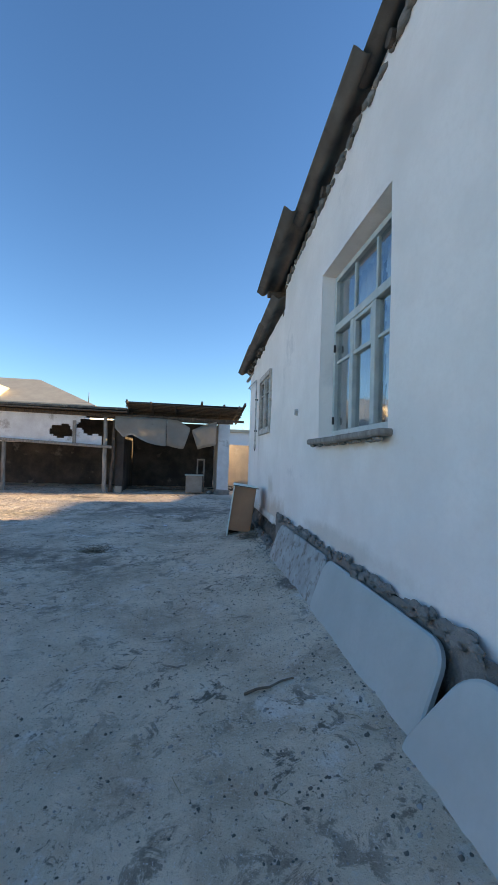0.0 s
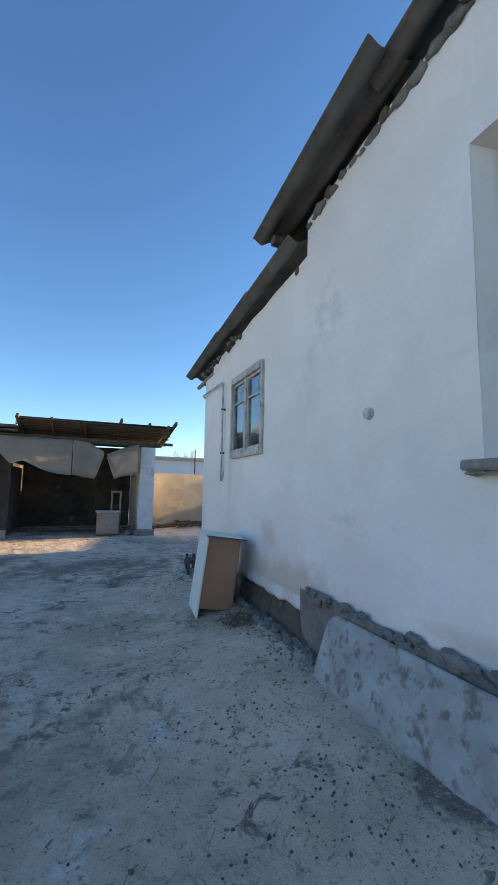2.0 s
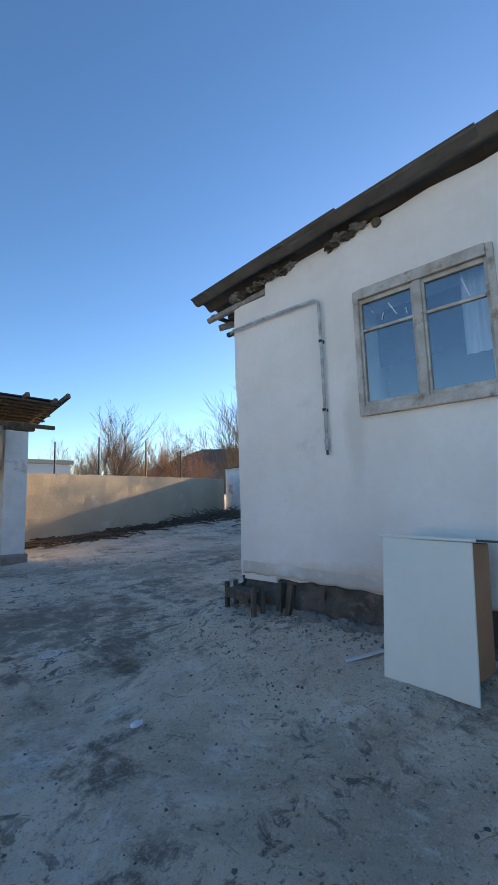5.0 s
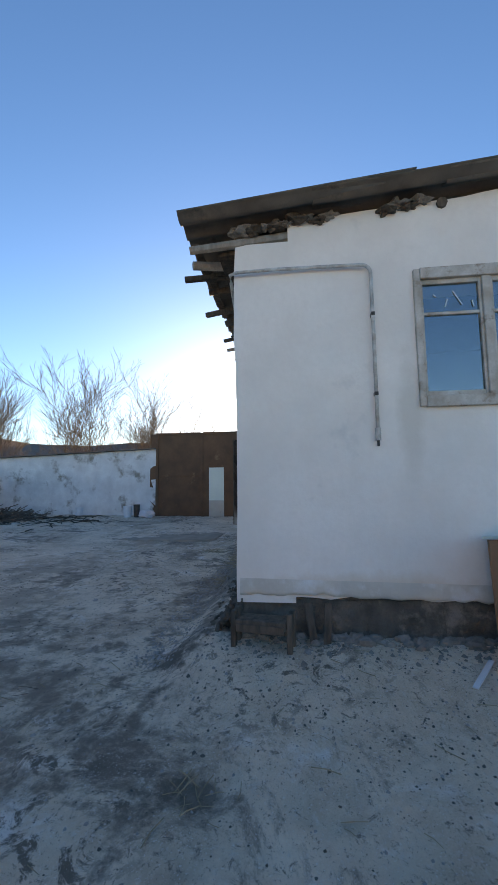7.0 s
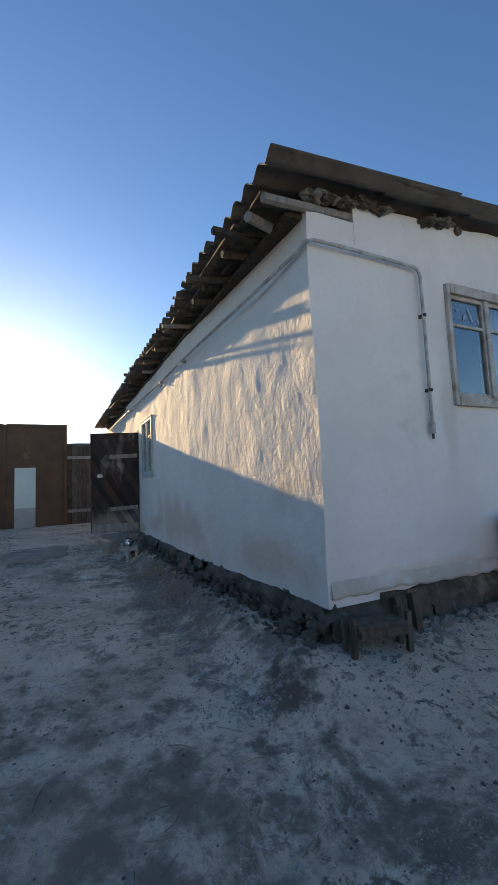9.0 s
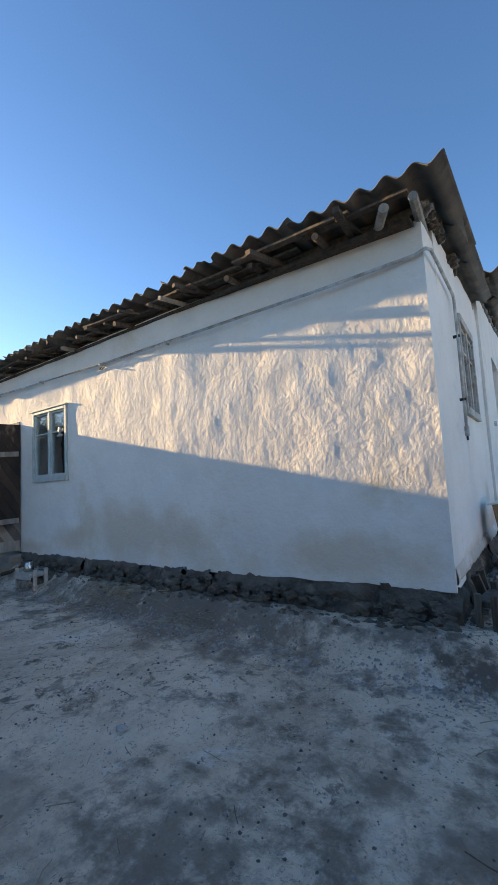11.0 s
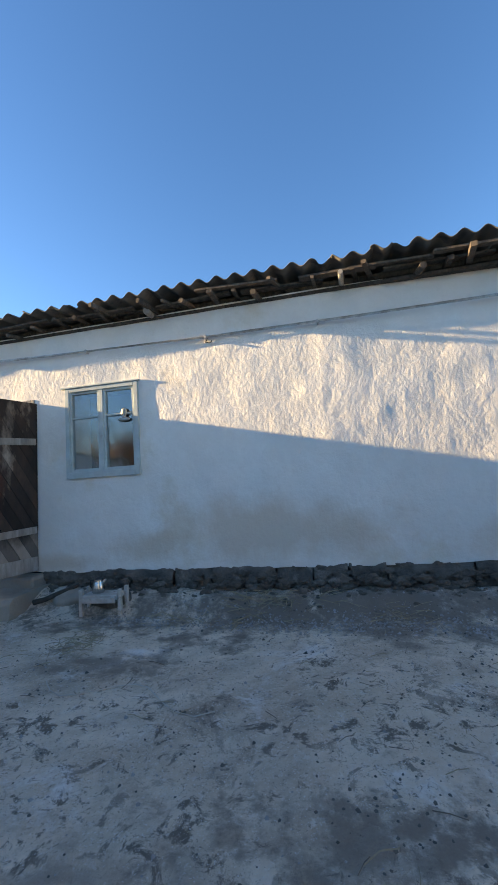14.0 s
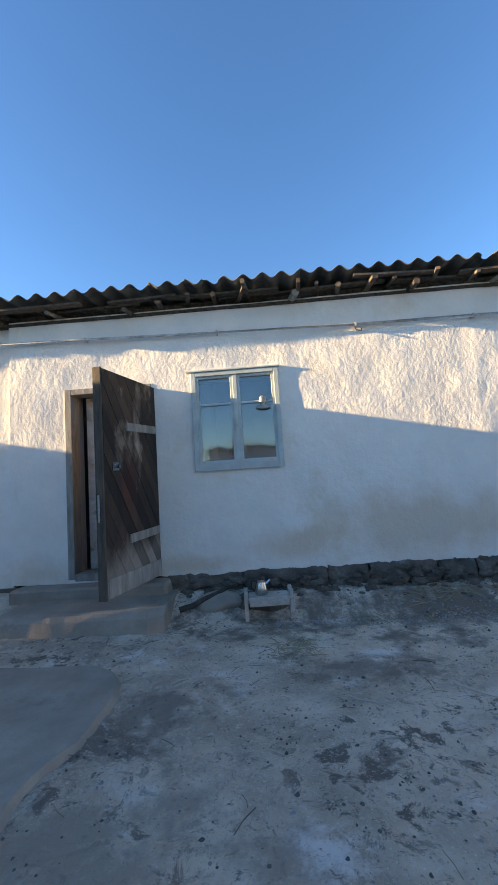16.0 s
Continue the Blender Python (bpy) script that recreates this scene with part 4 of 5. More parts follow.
part("lock_plate", slab(bmesh.new(), [(LW - 0.20, zl + 1.04), (LW - 0.11, zl + 1.04), (LW - 0.11, zl + 1.11), (LW - 0.20, zl + 1.11)], -0.058, -0.05, leaf), STEEL, d1, "steel lock plate")
part("knob", tube(bmesh.new(), [leaf(LW - 0.15, zl + 1.075, -0.058), leaf(LW - 0.15, zl + 1.075, -0.10)], 0.016, 8), STEEL, d1, "steel knob")
part("lock_plate", slab(bmesh.new(), [(LW - 0.16, zl + 1.04), (LW - 0.08, zl + 1.04), (LW - 0.08, zl + 1.10), (LW - 0.16, zl + 1.10)], 0.021, 0.028, leaf), STEEL, d1, "steel lock plate")
part("handle", tube(bmesh.new(), [leaf(LW - 0.10, zl + 1.07, 0.03), leaf(LW - 0.10, zl + 1.07, 0.07), leaf(LW - 0.14, zl + 1.06, 0.075)], 0.009, 6), STEEL, d1, "steel knob")
part("handle", slab(bmesh.new(), [(LW + 0.021, zl + 0.62), (LW + 0.03, zl + 0.62), (LW + 0.03, zl + 0.84), (LW + 0.021, zl + 0.84)], -0.02, 0.0, leaf), STEEL, d1, "pale steel edge strip")
bm = box(bmesh.new(), (7.2, NY - 0.05, 0.1), (8.75, NY + 0.22, 0.36), 0.02, 0.008)
tagged(part("threshold_step", bm, CONCRETE), "worn mud-covered upper step below the door", "step", kind="structure")
bm = bmesh.new()
us = [7.13 + 1.45 * i / 12 for i in range(13)]
prof = [(9.30, -0.1), (9.27, 0.19), (9.24, 0.235), (9.20, 0.25), (8.95, 0.26), (8.70, 0.265)]
g = [[bm.verts.new((u + 0.012 * n2(u, y, 5, 4), y + 0.025 * n2(u, z, 4, 5) - 0.09 * (u < 7.2), z + 0.012 * n2(u, y, 4, 6))) for y, z in prof] for u in us]
for a, b in zip(g, g[1:]):
    for j in range(len(prof) - 1):
        bm.faces.new((a[j], a[j + 1], b[j + 1], b[j]))
bot = [bm.verts.new((u, 8.70, -0.1)) for u in (us[0], us[-1])]
bm.faces.new((*g[0], bot[0]))
bm.faces.new((*g[-1][::-1], bot[1]))
tagged(part("door_step", bm, CONCRETE, smooth=False), "rounded old concrete step before the open door", "step", kind="structure")
bm = bmesh.new()
rim = []
for k in range(64):
    a = 2 * math.pi * k / 64
    q = (abs(math.cos(a)) ** 6 + abs(math.sin(a)) ** 6) ** (-1 / 6)
    px, py = 8.15 + 0.98 * q * math.cos(a), 11.1 + 1.25 * q * math.sin(a)
    px, py = px + 0.10 * n2(px, py, 1.6, 81) + 0.04 * n2(px, py, 6, 83), py + 0.10 * n2(px, py, 1.6, 85) + 0.04 * n2(px, py, 6, 87)
    rim.append((px, py))
top_, low_ = [[bm.verts.new((8.15 + (px - 8.15) * f, 11.1 + (py - 11.1) * f, z)) for px, py in rim] for f, z in ((0.975, 0.098), (1.0, 0.06))]
base_ = [bm.verts.new((px, py, -0.1)) for px, py in rim]
bm.faces.new(top_)
for u, v in ((top_, low_), (low_, base_)):
    for k in range(64):
        bm.faces.new((u[k], u[(k + 1) % 64], v[(k + 1) % 64], v[k]))
tagged(part("concrete_pad", bm, CONCRETE), "pale smooth concrete pad set in the earth", "pavement", kind="structure")

# ---- gas pipe ----
pipe = thing("gas_pipe", "thin pale-painted gas pipe clipped along the white walls", "pipe")
bend = [(WX - 0.04, 7.52 - 0.07 * math.sin(a), 2.89 - 0.07 * (1 - math.cos(a))) for a in [i * math.pi / 10 for i in range(6)]]
pts = [(WX - 0.045, 8.2, 2.90)] + bend + [(WX - 0.04, 7.447, 2.4), (WX - 0.035, 7.447, 1.62)]
corner = [(12.5, NY + 0.05, 2.96), (8.3, NY + 0.05, 2.885), (7.04, NY + 0.05, 2.845), (5.15, NY + 0.05, 2.797), (3.6, NY + 0.045, 2.79), (2.2, NY - 0.02, 2.82), (WX + 0.06, NY - 0.08, 2.865), (WX - 0.02, NY - 0.085, 2.892), (WX - 0.045, NY - 0.14, 2.896)]
part("tube", tube(bmesh.new(), corner + pts, 0.014, 8), PIPE_PAINT, pipe, smooth=True)
part("valve", rod(bmesh.new(), (WX - 0.035, 7.447, 1.65), (WX - 0.035, 7.447, 1.56), 0.022, 0.02, 8), PIPE_PAINT, pipe)
part("valve_stub", rod(bmesh.new(), (WX - 0.035, 7.447, 1.56), (WX - 0.035, 7.447, 1.52), 0.010, 0.010, 6), DARK_METAL, pipe, "rusty pipe stub")
for px, pz in ((4.0, 2.791), (5.17, 2.797), (6.6, 2.834), (8.0, 2.876)):
    part("clip", box(bmesh.new(), (px - 0.008, NY - 0.02, pz - 0.018), (px + 0.008, NY + 0.066, pz + 0.018)), PIPE_PAINT, pipe)
for pz in (1.9, 2.5):
    part("clip", box(bmesh.new(), (WX - 0.058, 7.435, pz - 0.012), (WX + 0.02, 7.46, pz + 0.012)), DARK_METAL, pipe)
part("hook", tube(bmesh.new(), [(5.17, NY + 0.02, 2.77), (5.17, NY + 0.06, 2.735), (5.12, NY + 0.06, 2.725), (5.11, NY + 0.03, 2.755)], 0.006, 6), DARK_METAL, pipe)
box_ob = part("wall_socket", rod(bmesh.new(), (WX - 0.07, 4.33, 1.92), (WX - 0.02, 4.33, 1.92), 0.035, 0.045, 12), PIPE_PAINT, None)
tagged(box_ob, "small round painted fitting fixed on the wall", "wall fitting")

# ---- east side: gate, walls ----
GX_E = 12.55
gate = thing("gate", "tall rust-brown sheet-metal yard gate with a small wicket", "gate", kind="structure")
zt = 3.195
y = 9.80
panel = []
while y < 13.04:
    if not (10.52 < y + 0.13 < 11.12):
        part("panel", box(bmesh.new(), (GX_E + rnd.uniform(0, 0.006), y, 0.10), (GX_E + 0.03 + rnd.uniform(0, 0.008), y + 0.274, zt - 0.03)), GATE_RUST, gate)
    else:
        part("panel", box(bmesh.new(), (GX_E, y, 1.92), (GX_E + 0.03, y + 0.274, zt - 0.03)), GATE_RUST, gate)
    y += 0.27
part("wicket", box(bmesh.new(), (GX_E + 0.01, 10.60, 0.755), (GX_E + 0.03, 11.16, 1.935), 0.004), WHITE_LAMINATE, gate, "pale grey wicket panel")
part("wicket", box(bmesh.new(), (GX_E + 0.006, 10.60, 0.14), (GX_E + 0.026, 11.16, 0.765), 0.004), CANVAS, gate, "pale lower wicket panel")
for a, b in (((GX_E - 0.04, 9.78, 0.1), (GX_E - 0.002, 9.86, zt)), ((GX_E - 0.04, 13.0, 0.1), (GX_E - 0.002, 13.09, zt)), ((GX_E - 0.03, 11.36, 0.14), (GX_E - 0.002, 11.44, zt - 0.02)),
             ((GX_E - 0.03, 9.86, zt - 0.09), (GX_E - 0.002, 11.36, zt)), ((GX_E - 0.03, 11.44, zt - 0.09), (GX_E - 0.002, 13.0, zt)), ((GX_E - 0.025, 11.44, 1.62), (GX_E - 0.002, 13.0, 1.70))):
    part("gate_frame", box(bmesh.new(), a, b, 0.004), GATE_RUST, gate)
side = thing("side_fence", "weathered dark board fence beside the gate", "fence", kind="structure")
y = 8.66
while y < 9.75:
    part("slat", box(bmesh.new(), (GX_E + 0.05 + rnd.uniform(0, 0.004), y, 0.1), (GX_E + 0.075, y + 0.142, 2.58 + rnd.uniform(-0.03, 0.02)), 0.003), OLD_WOOD, side)
    y += 0.14
part("rail", beam(bmesh.new(), (GX_E + 0.03, 8.66, 0.6), (GX_E + 0.03, 9.77, 0.6), 0.035, 0.09), GREY_WOOD, side)
part("rail", beam(bmesh.new(), (GX_E + 0.03, 8.66, 2.2), (GX_E + 0.03, 9.77, 2.2), 0.035, 0.09), GREY_WOOD, side)
wall("wall_yard_east", lambda u, z, o: (GX_E - o, u, z), 13.10, 19.55, 0.0, 2.7, 0.35, [], PEELING, top=lambda u: 2.62 - 0.035 * (u - 13.1), bulge=0.02,
     label="whitewashed yard wall with large flaked patches", seed=41, d=0.2)
bm = bmesh.new()
for k in range(7):
    y0 = 13.1 + k * 0.93
    beam(bm, (GX_E + 0.1, y0, 2.64 - 0.035 * (y0 - 13.1)), (GX_E + 0.1, y0 + 0.92, 2.64 - 0.035 * (y0 - 12.17) + 0.02 * (k % 2)), 0.5, 0.03)
tagged(part("coping", bm, ASBESTOS), "uneven dark sheet coping on the yard wall", "coping", kind="structure")
FDIR = Vector((12.2 - 1.3, 19.45 - 16.72, 0)).normalized()
FNORM = Vector((FDIR.y, -FDIR.x, 0))
wall("wall_yard_north", lambda u, z, o: tuple(Vector((1.3, 16.72, z)) + FDIR * u + FNORM * o), 0.0, 11.4, -0.1, 2.0, 0.3, [], FENCE_PLASTER,
     top=lambda u: 1.93 + 0.012 * n2(u, 0, 1.5, 3) + 0.03 * max(0, n2(u, 0, 4, 7)), bulge=0.02, label="clay-plastered yard wall, patchy beige and grey", seed=44, d=0.2)
bm = box(bmesh.new(), (-11.3, -9, -0.2), (-11.0, 17, 1.9))
tagged(part("wall_yard_west", bm, FENCE_PLASTER), "plain clay-plastered yard wall", "wall", kind="structure")
bm = box(bmesh.new(), (-11.0, -9.3, -0.2), (1.0, -9.0, 1.9))
tagged(part("wall_yard_south", bm, FENCE_PLASTER), "plain clay-plastered yard wall", "wall", kind="structure")
for px, ztop in ((5.2, 3.2), (7.4, 3.3), (9.5, 3.1), (3.6, 2.9)):
    py = 16.72 + (px - 1.3) * FDIR.y / FDIR.x + 0.45
    tagged(part("post", rod(bmesh.new(), (px, py, -0.1), (px, py, ztop), 0.03, 0.025, 8), DARK_METAL), "thin dark metal post behind the yard wall", "post", "posts behind the wall")

# ---- open shed ----
SY = 14.1
shed = thing("shed", "ramshackle open shed with dark mud walls and pole roof", "shed", kind="structure")


def grid_wall(name, a, b, z0, z1, mat, thick=0.3, seed=0, label=""):
    a, b = Vector(a), Vector(b)
    d = (b - a)
    L = d.length
    d /= L
    n = Vector((d.y, -d.x, 0))
    bm = bmesh.new()
    us, zs = steps(0, L, 0.22), steps(z0, z1, 0.22)
    lay = []
    for o in (0, -thick):
        lay.append([[bm.verts.new(a + d * u + n * (o + (0.03 * n2(u, z, 1.7, seed) + 0.012 * n2(u, z, 5, seed) if o == 0 else 0)) + Vector((0, 0, z + (0.04 * n2(u, 0, 3, seed) if z == z1 else 0)))) for z in zs] for u in us])
    f, k = lay
    for i in range(len(us) - 1):
        for j in range(len(zs) - 1):
            bm.faces.new((f[i][j], f[i + 1][j], f[i + 1][j + 1], f[i][j + 1]))
            bm.faces.new((k[i][j], k[i][j + 1], k[i + 1][j + 1], k[i + 1][j]))
        bm.faces.new((f[i][-1], f[i + 1][-1], k[i + 1][-1], k[i][-1]))
    for i in (0, -1):
        for j in range(len(zs) - 1):
            bm.faces.new((f[i][j], f[i][j + 1], k[i][j + 1], k[i][j]))
    return part(name, bm, mat, shed, label)


grid_wall("back_wall", (-10.9, 17.0, 0), (1.12, 17.0, 0), -0.1, 2.75, DARK_MUD, seed=51)
grid_wall("side_wall", (1.12, 16.9, 0), (1.12, 14.45, 0), -0.1, 2.60, DIRTY_PLASTER, 0.36, 52, "plastered side wall")
grid_wall("pier", (1.10, SY, 0), (1.50, SY, 0), 0.22, 2.55, PEELING, 0.42, 53, "flaking white corner pier")
part("pier_foot", box(bmesh.new(), (1.05, SY - 0.04, -0.1), (1.55, SY + 0.42, 0.24), 0.03, 0.02), MORTAR, shed, "crumbled dark pier foot")
grid_wall("divider", (-2.42, 16.9, 0), (-2.42, 14.5, 0), -0.1, 2.6, DARK_MUD, 0.25, 54)
part("pole", rod(bmesh.new(), (-2.70, SY, 0.0), (-2.76, SY, 2.62), 0.075, 0.06, 10, 0.02), GREY_WOOD, shed, "pale crooked pole")
part("pole", rod(bmesh.new(), (-2.50, SY + 0.05, 0.0), (-2.46, SY + 0.1, 2.55), 0.06, 0.05, 8, 0.04), OLD_WOOD, shed)
part("pole", rod(bmesh.new(), (-5.88, SY, 0.0), (-5.92, SY, 1.75), 0.07, 0.06, 10, 0.015), GREY_WOOD, shed, "pale crooked pole")
part("pole", rod(bmesh.new(), (-9.0, SY, 0.0), (-9.05, SY, 2.7), 0.07, 0.06, 10, 0.015), GREY_WOOD, shed)
part("beam", beam(bmesh.new(), (-9.2, SY - 0.07, 1.86), (-2.5, SY - 0.09, 1.60), 0.09, 0.10, bevel=0.01), GREY_WOOD, shed, "pale sagging timber rail")
part("beam", beam(bmesh.new(), (-9.2, SY, 2.76), (1.6, SY, 2.62), 0.14, 0.12, bevel=0.01), OLD_WOOD, shed)
part("beam", beam(bmesh.new(), (-2.5, SY - 0.02, 2.70), (1.98, SY - 0.05, 2.66), 0.08, 0.08, bevel=0.01), OLD_WOOD, shed)
# whitewashed infill of the left bay, with two ragged holes
bm = bmesh.new()
us, zs = steps(-9.1, -2.85, 0.06), steps(1.66, 2.70, 0.06)
HOLES = [(-4.18, 2.06, 0.42, 0.22), (-3.15, 2.3, 0.50, 0.36)]
lay = []
for o in (0, 0.06):
    lay.append({(i, j): bm.verts.new((u, SY - 0.02 + o + 0.02 * n2(u, z, 2, 61), z)) for i, u in enumerate(us) for j, z in enumerate(zs)})
solid = {(i, j) for i in range(len(us) - 1) for j in range(len(zs) - 1)
         if all(((us[i] - hx_) / a_) ** 2 + ((zs[j] - hz_) / b_) ** 2 > 1 + 0.5 * n2(us[i], zs[j], 5, 63) for hx_, hz_, a_, b_ in HOLES)}
for i, j in solid:
    ring = [(i, j), (i + 1, j), (i + 1, j + 1), (i, j + 1)]
    bm.faces.new([lay[0][q] for q in ring])
    bm.faces.new([lay[1][q] for q in ring[::-1]])
    for (di, dj), (p_, q_) in (((0, -1), (ring[0], ring[1])), ((1, 0), (ring[1], ring[2])), ((0, 1), (ring[2], ring[3])), ((-1, 0), (ring[3], ring[0]))):
        if (i + di, j + dj) not in solid:
            bm.faces.new((lay[0][p_], lay[1][p_], lay[1][q_], lay[0][q_]))
part("infill", bm, PEELING, shed, "whitewashed infill panel with ragged holes")
part("post", beam(bmesh.new(), (-3.72, SY - 0.05, 1.68), (-3.74, SY - 0.05, 2.45), 0.10, 0.08, up=(0, 1, 0)), GREY_WOOD, shed)
# roofs: flat pole-and-mud roof, and the canopy that tips up to the front
for k in range(30):
    y = SY - 0.35 + k * 0.115
    if k < 29:
        part("roof_board", beam(bmesh.new(), (-11.0, y, 2.84 + rnd.uniform(-0.01, 0.015)), (-2.0 if y < SY + 0.9 else 1.6, y, 2.80 + rnd.uniform(-0.02, 0.02)), 0.11, 0.035), OLD_WOOD, shed)
part("mud_roof", box(bmesh.new(), (-11.0, SY - 0.3, 2.862), (-2.02, 17.3, 2.93), 0.02, 0.01), ADOBE, shed)
part("mud_roof", box(bmesh.new(), (-2.0, SY + 0.95, 2.862), (1.65, 17.3, 2.92), 0.02, 0.01), ADOBE, shed)
A, B = Vector((0, SY + 0.95, 2.72)), Vector((0, SY - 0.55, 3.03))
for k in range(11):
    c = A.lerp(B, k / 10)
    part("canopy_board", beam(bmesh.new(), (-2.05 + rnd.uniform(-0.06, 0.06), c.y, c.z + 0.05), (1.85 + rnd.uniform(-0.1, 0.1), c.y, c.z + 0.045 - 0.04), 0.13, 0.025), OLD_WOOD, shed)
part("canopy_cover", beam(bmesh.new(), (-0.1, A.y, A.z + 0.085), (-0.1, B.y + 0.02, B.z + 0.085), 3.9, 0.025), DARK_METAL, shed)
for k, px in enumerate((-1.98, -1.22, -0.42, 0.35, 1.10, 1.62, 1.80)):
    over = (0.14, 0.10, 0.02, 0.22, 0.14, 0.1, 0.24)[k]
    d = (B - A).normalized()
    a, b = A - d * 0.1, B + d * over
    part("rafter", beam(bmesh.new(), (px, a.y, a.z - 0.005), (px + (0.12 if k > 2 else 0.0), b.y, b.z - 0.005 + over * 0.5), 0.06, 0.09), OLD_WOOD, shed)
# ground-level clutter in the shed
part("floor_log", rod(bmesh.new(), (-2.2, 15.6, 0.12), (0.6, 15.2, 0.16), 0.07, 0.05, 8, 0.02), OLD_WOOD, shed)


def hanging(name, x0, x1, top, low, y, seed, label, mat=CANVAS):
    bm = bmesh.new()
    n = max(10, int((x1 - x0) / 0.05))
    rows = []
    for i in range(n + 1):
        f = i / n
        x = x0 + (x1 - x0) * f
        zl_ = low(f) + 0.015 * n2(x, 0, 14, seed)
        zt_ = top(f)
        rows.append([bm.verts.new((x, y - 0.03 * math.sin(3.1 * j / 7) * (1 + n2(x, j, 1, seed)) + 0.045 * n2(x, j * 0.2, 3.2, seed), zt_ + (zl_ - zt_) * j / 7)) for j in range(8)])
    for a, b in zip(rows, rows[1:]):
        for j in range(7):
            bm.faces.new((a[j], a[j + 1], b[j + 1], b[j]))
    bmesh.ops.solidify(bm, geom=bm.faces[:], thickness=0.006)
    return tagged(part(name, bm, mat, smooth=True), label, "tarpaulin", "torn canvas along the shed")


def lerp_list(vals):
    def f(t):
        k = min(int(t * (len(vals) - 1)), len(vals) - 2)
        u = t * (len(vals) - 1) - k
        return vals[k] * (1 - u) + vals[k + 1] * u
    return f


hanging("tarpaulin", -2.42, -0.70, lerp_list([2.66, 2.64]), lerp_list([2.25, 1.95, 2.05, 1.90, 1.78, 1.72, 1.70]), SY - 0.12, 1, "dirty off-white canvas hung along the shed front, sagging hem")
hanging("tarpaulin", -0.69, 0.10, lerp_list([2.64, 2.60, 2.36]), lerp_list([1.72, 1.68, 1.64, 1.62, 2.25]), SY - 0.11, 2, "torn off-white canvas with a ragged pointed edge")
hanging("tarpaulin", 0.18, 1.02, lerp_list([2.30, 2.50, 2.62]), lerp_list([2.20, 1.62, 1.70, 1.74, 1.80]), SY - 0.12, 3, "torn off-white canvas corner by the pier")
stove = thing("stove", "small dull grey metal stove standing in the shed", "stove")
part("body", box(bmesh.new(), (0.02, SY + 0.12, 0.10), (0.60, SY + 0.55, 0.70), 0.015), CONCRETE, stove)
part("top", box(bmesh.new(), (-0.02, SY + 0.08, 0.703), (0.64, SY + 0.59, 0.74), 0.008), PALE_PAINT, stove, "pale worn top plate")
part("drawer", box(bmesh.new(), (0.08, SY + 0.10, 0.14), (0.54, SY + 0.118, 0.24), 0.004), CONCRETE, stove)
chair = thing("chair", "bare pale wooden chair frame behind the stove", "chair")
for px in (0.42, 0.66):
    part("back_post", beam(bmesh.new(), (px, SY + 0.75, 0.05), (px, SY + 0.78, 1.30), 0.05, 0.05, up=(0, 1, 0)), GREY_WOOD, chair)
part("top_rail", beam(bmesh.new(), (0.4, SY + 0.76, 1.27), (0.68, SY + 0.76, 1.27), 0.03, 0.05), GREY_WOOD, chair)
part("seat", box(bmesh.new(), (0.38, SY + 0.72, 0.44), (0.70, SY + 1.1, 0.48), 0.005), GREY_WOOD, chair)
for px in (0.42, 0.66):
    part("leg", beam(bmesh.new(), (px, SY + 1.07, 0.05), (px, SY + 1.07, 0.44), 0.04, 0.04, up=(0, 1, 0)), GREY_WOOD, chair)
tagged(part("block", box(bmesh.new(), (-2.35, SY - 0.02, 0.05), (-2.12, SY + 0.15, 0.28), 0.01, 0.008), CONCRETE), "pale concrete block at the foot of the pole", "block")
for k in range(4):
    bm = lump(bmesh.new(), (0.85 + 0.12 * k, SY + 0.1 + 0.1 * (k % 2), 0.13), 0.09, k + 7, 0.6, 2)
    tagged(part("rubble_stone", bm, MORTAR), "lump of rubble lying by the shed pier", "stone", "rubble by the pier")


# ---- objects by the west wall ----
cab = thing("cabinet", "white laminate cabinet carcass with brown hardboard back, leaning on the house", "cabinet",
            at=pose(0.775, 6.325, 0.118, 0, 7.0, -6) @ Matrix.Diagonal((0.95, 0.90, 0.94, 1)))
# local: x towards the house, y along the wall, z up
part("side_panel", box(bmesh.new(), (0, 0, 0), (0.018, 0.58, 0.86), 0.002), WHITE_LAMINATE, cab)
part("side_panel", box(bmesh.new(), (0.37, 0.04, 0.12), (0.388, 0.58, 0.86), 0.002), BROWN_BOARD, cab)
part("back_panel", box(bmesh.new(), (0.02, 0.03, 0.10), (0.368, 0.04, 0.855)), BROWN_BOARD, cab, "brown hardboard back")
part("back_panel", box(bmesh.new(), (0.02, 0.56, 0.10), (0.368, 0.575, 0.855)), BROWN_BOARD, cab, "brown hardboard back")
part("top", box(bmesh.new(), (-0.012, -0.03, 0.864), (0.43, 0.60, 0.882), 0.002), WHITE_LAMINATE, cab)
part("edge_strip", box(bmesh.new(), (-0.014, -0.034, 0.866), (0.43, -0.0305, 0.88)), OLD_WOOD, cab)
tagged(part("white_strip", beam(bmesh.new(), (0.84, 7.10, ground_z(0.84, 7.10) + 0.012), (1.10, 6.90, ground_z(1.10, 6.90) + 0.012), 0.03, 0.008), PLASTIC), "narrow white plastic strip lying on the earth", "strip")


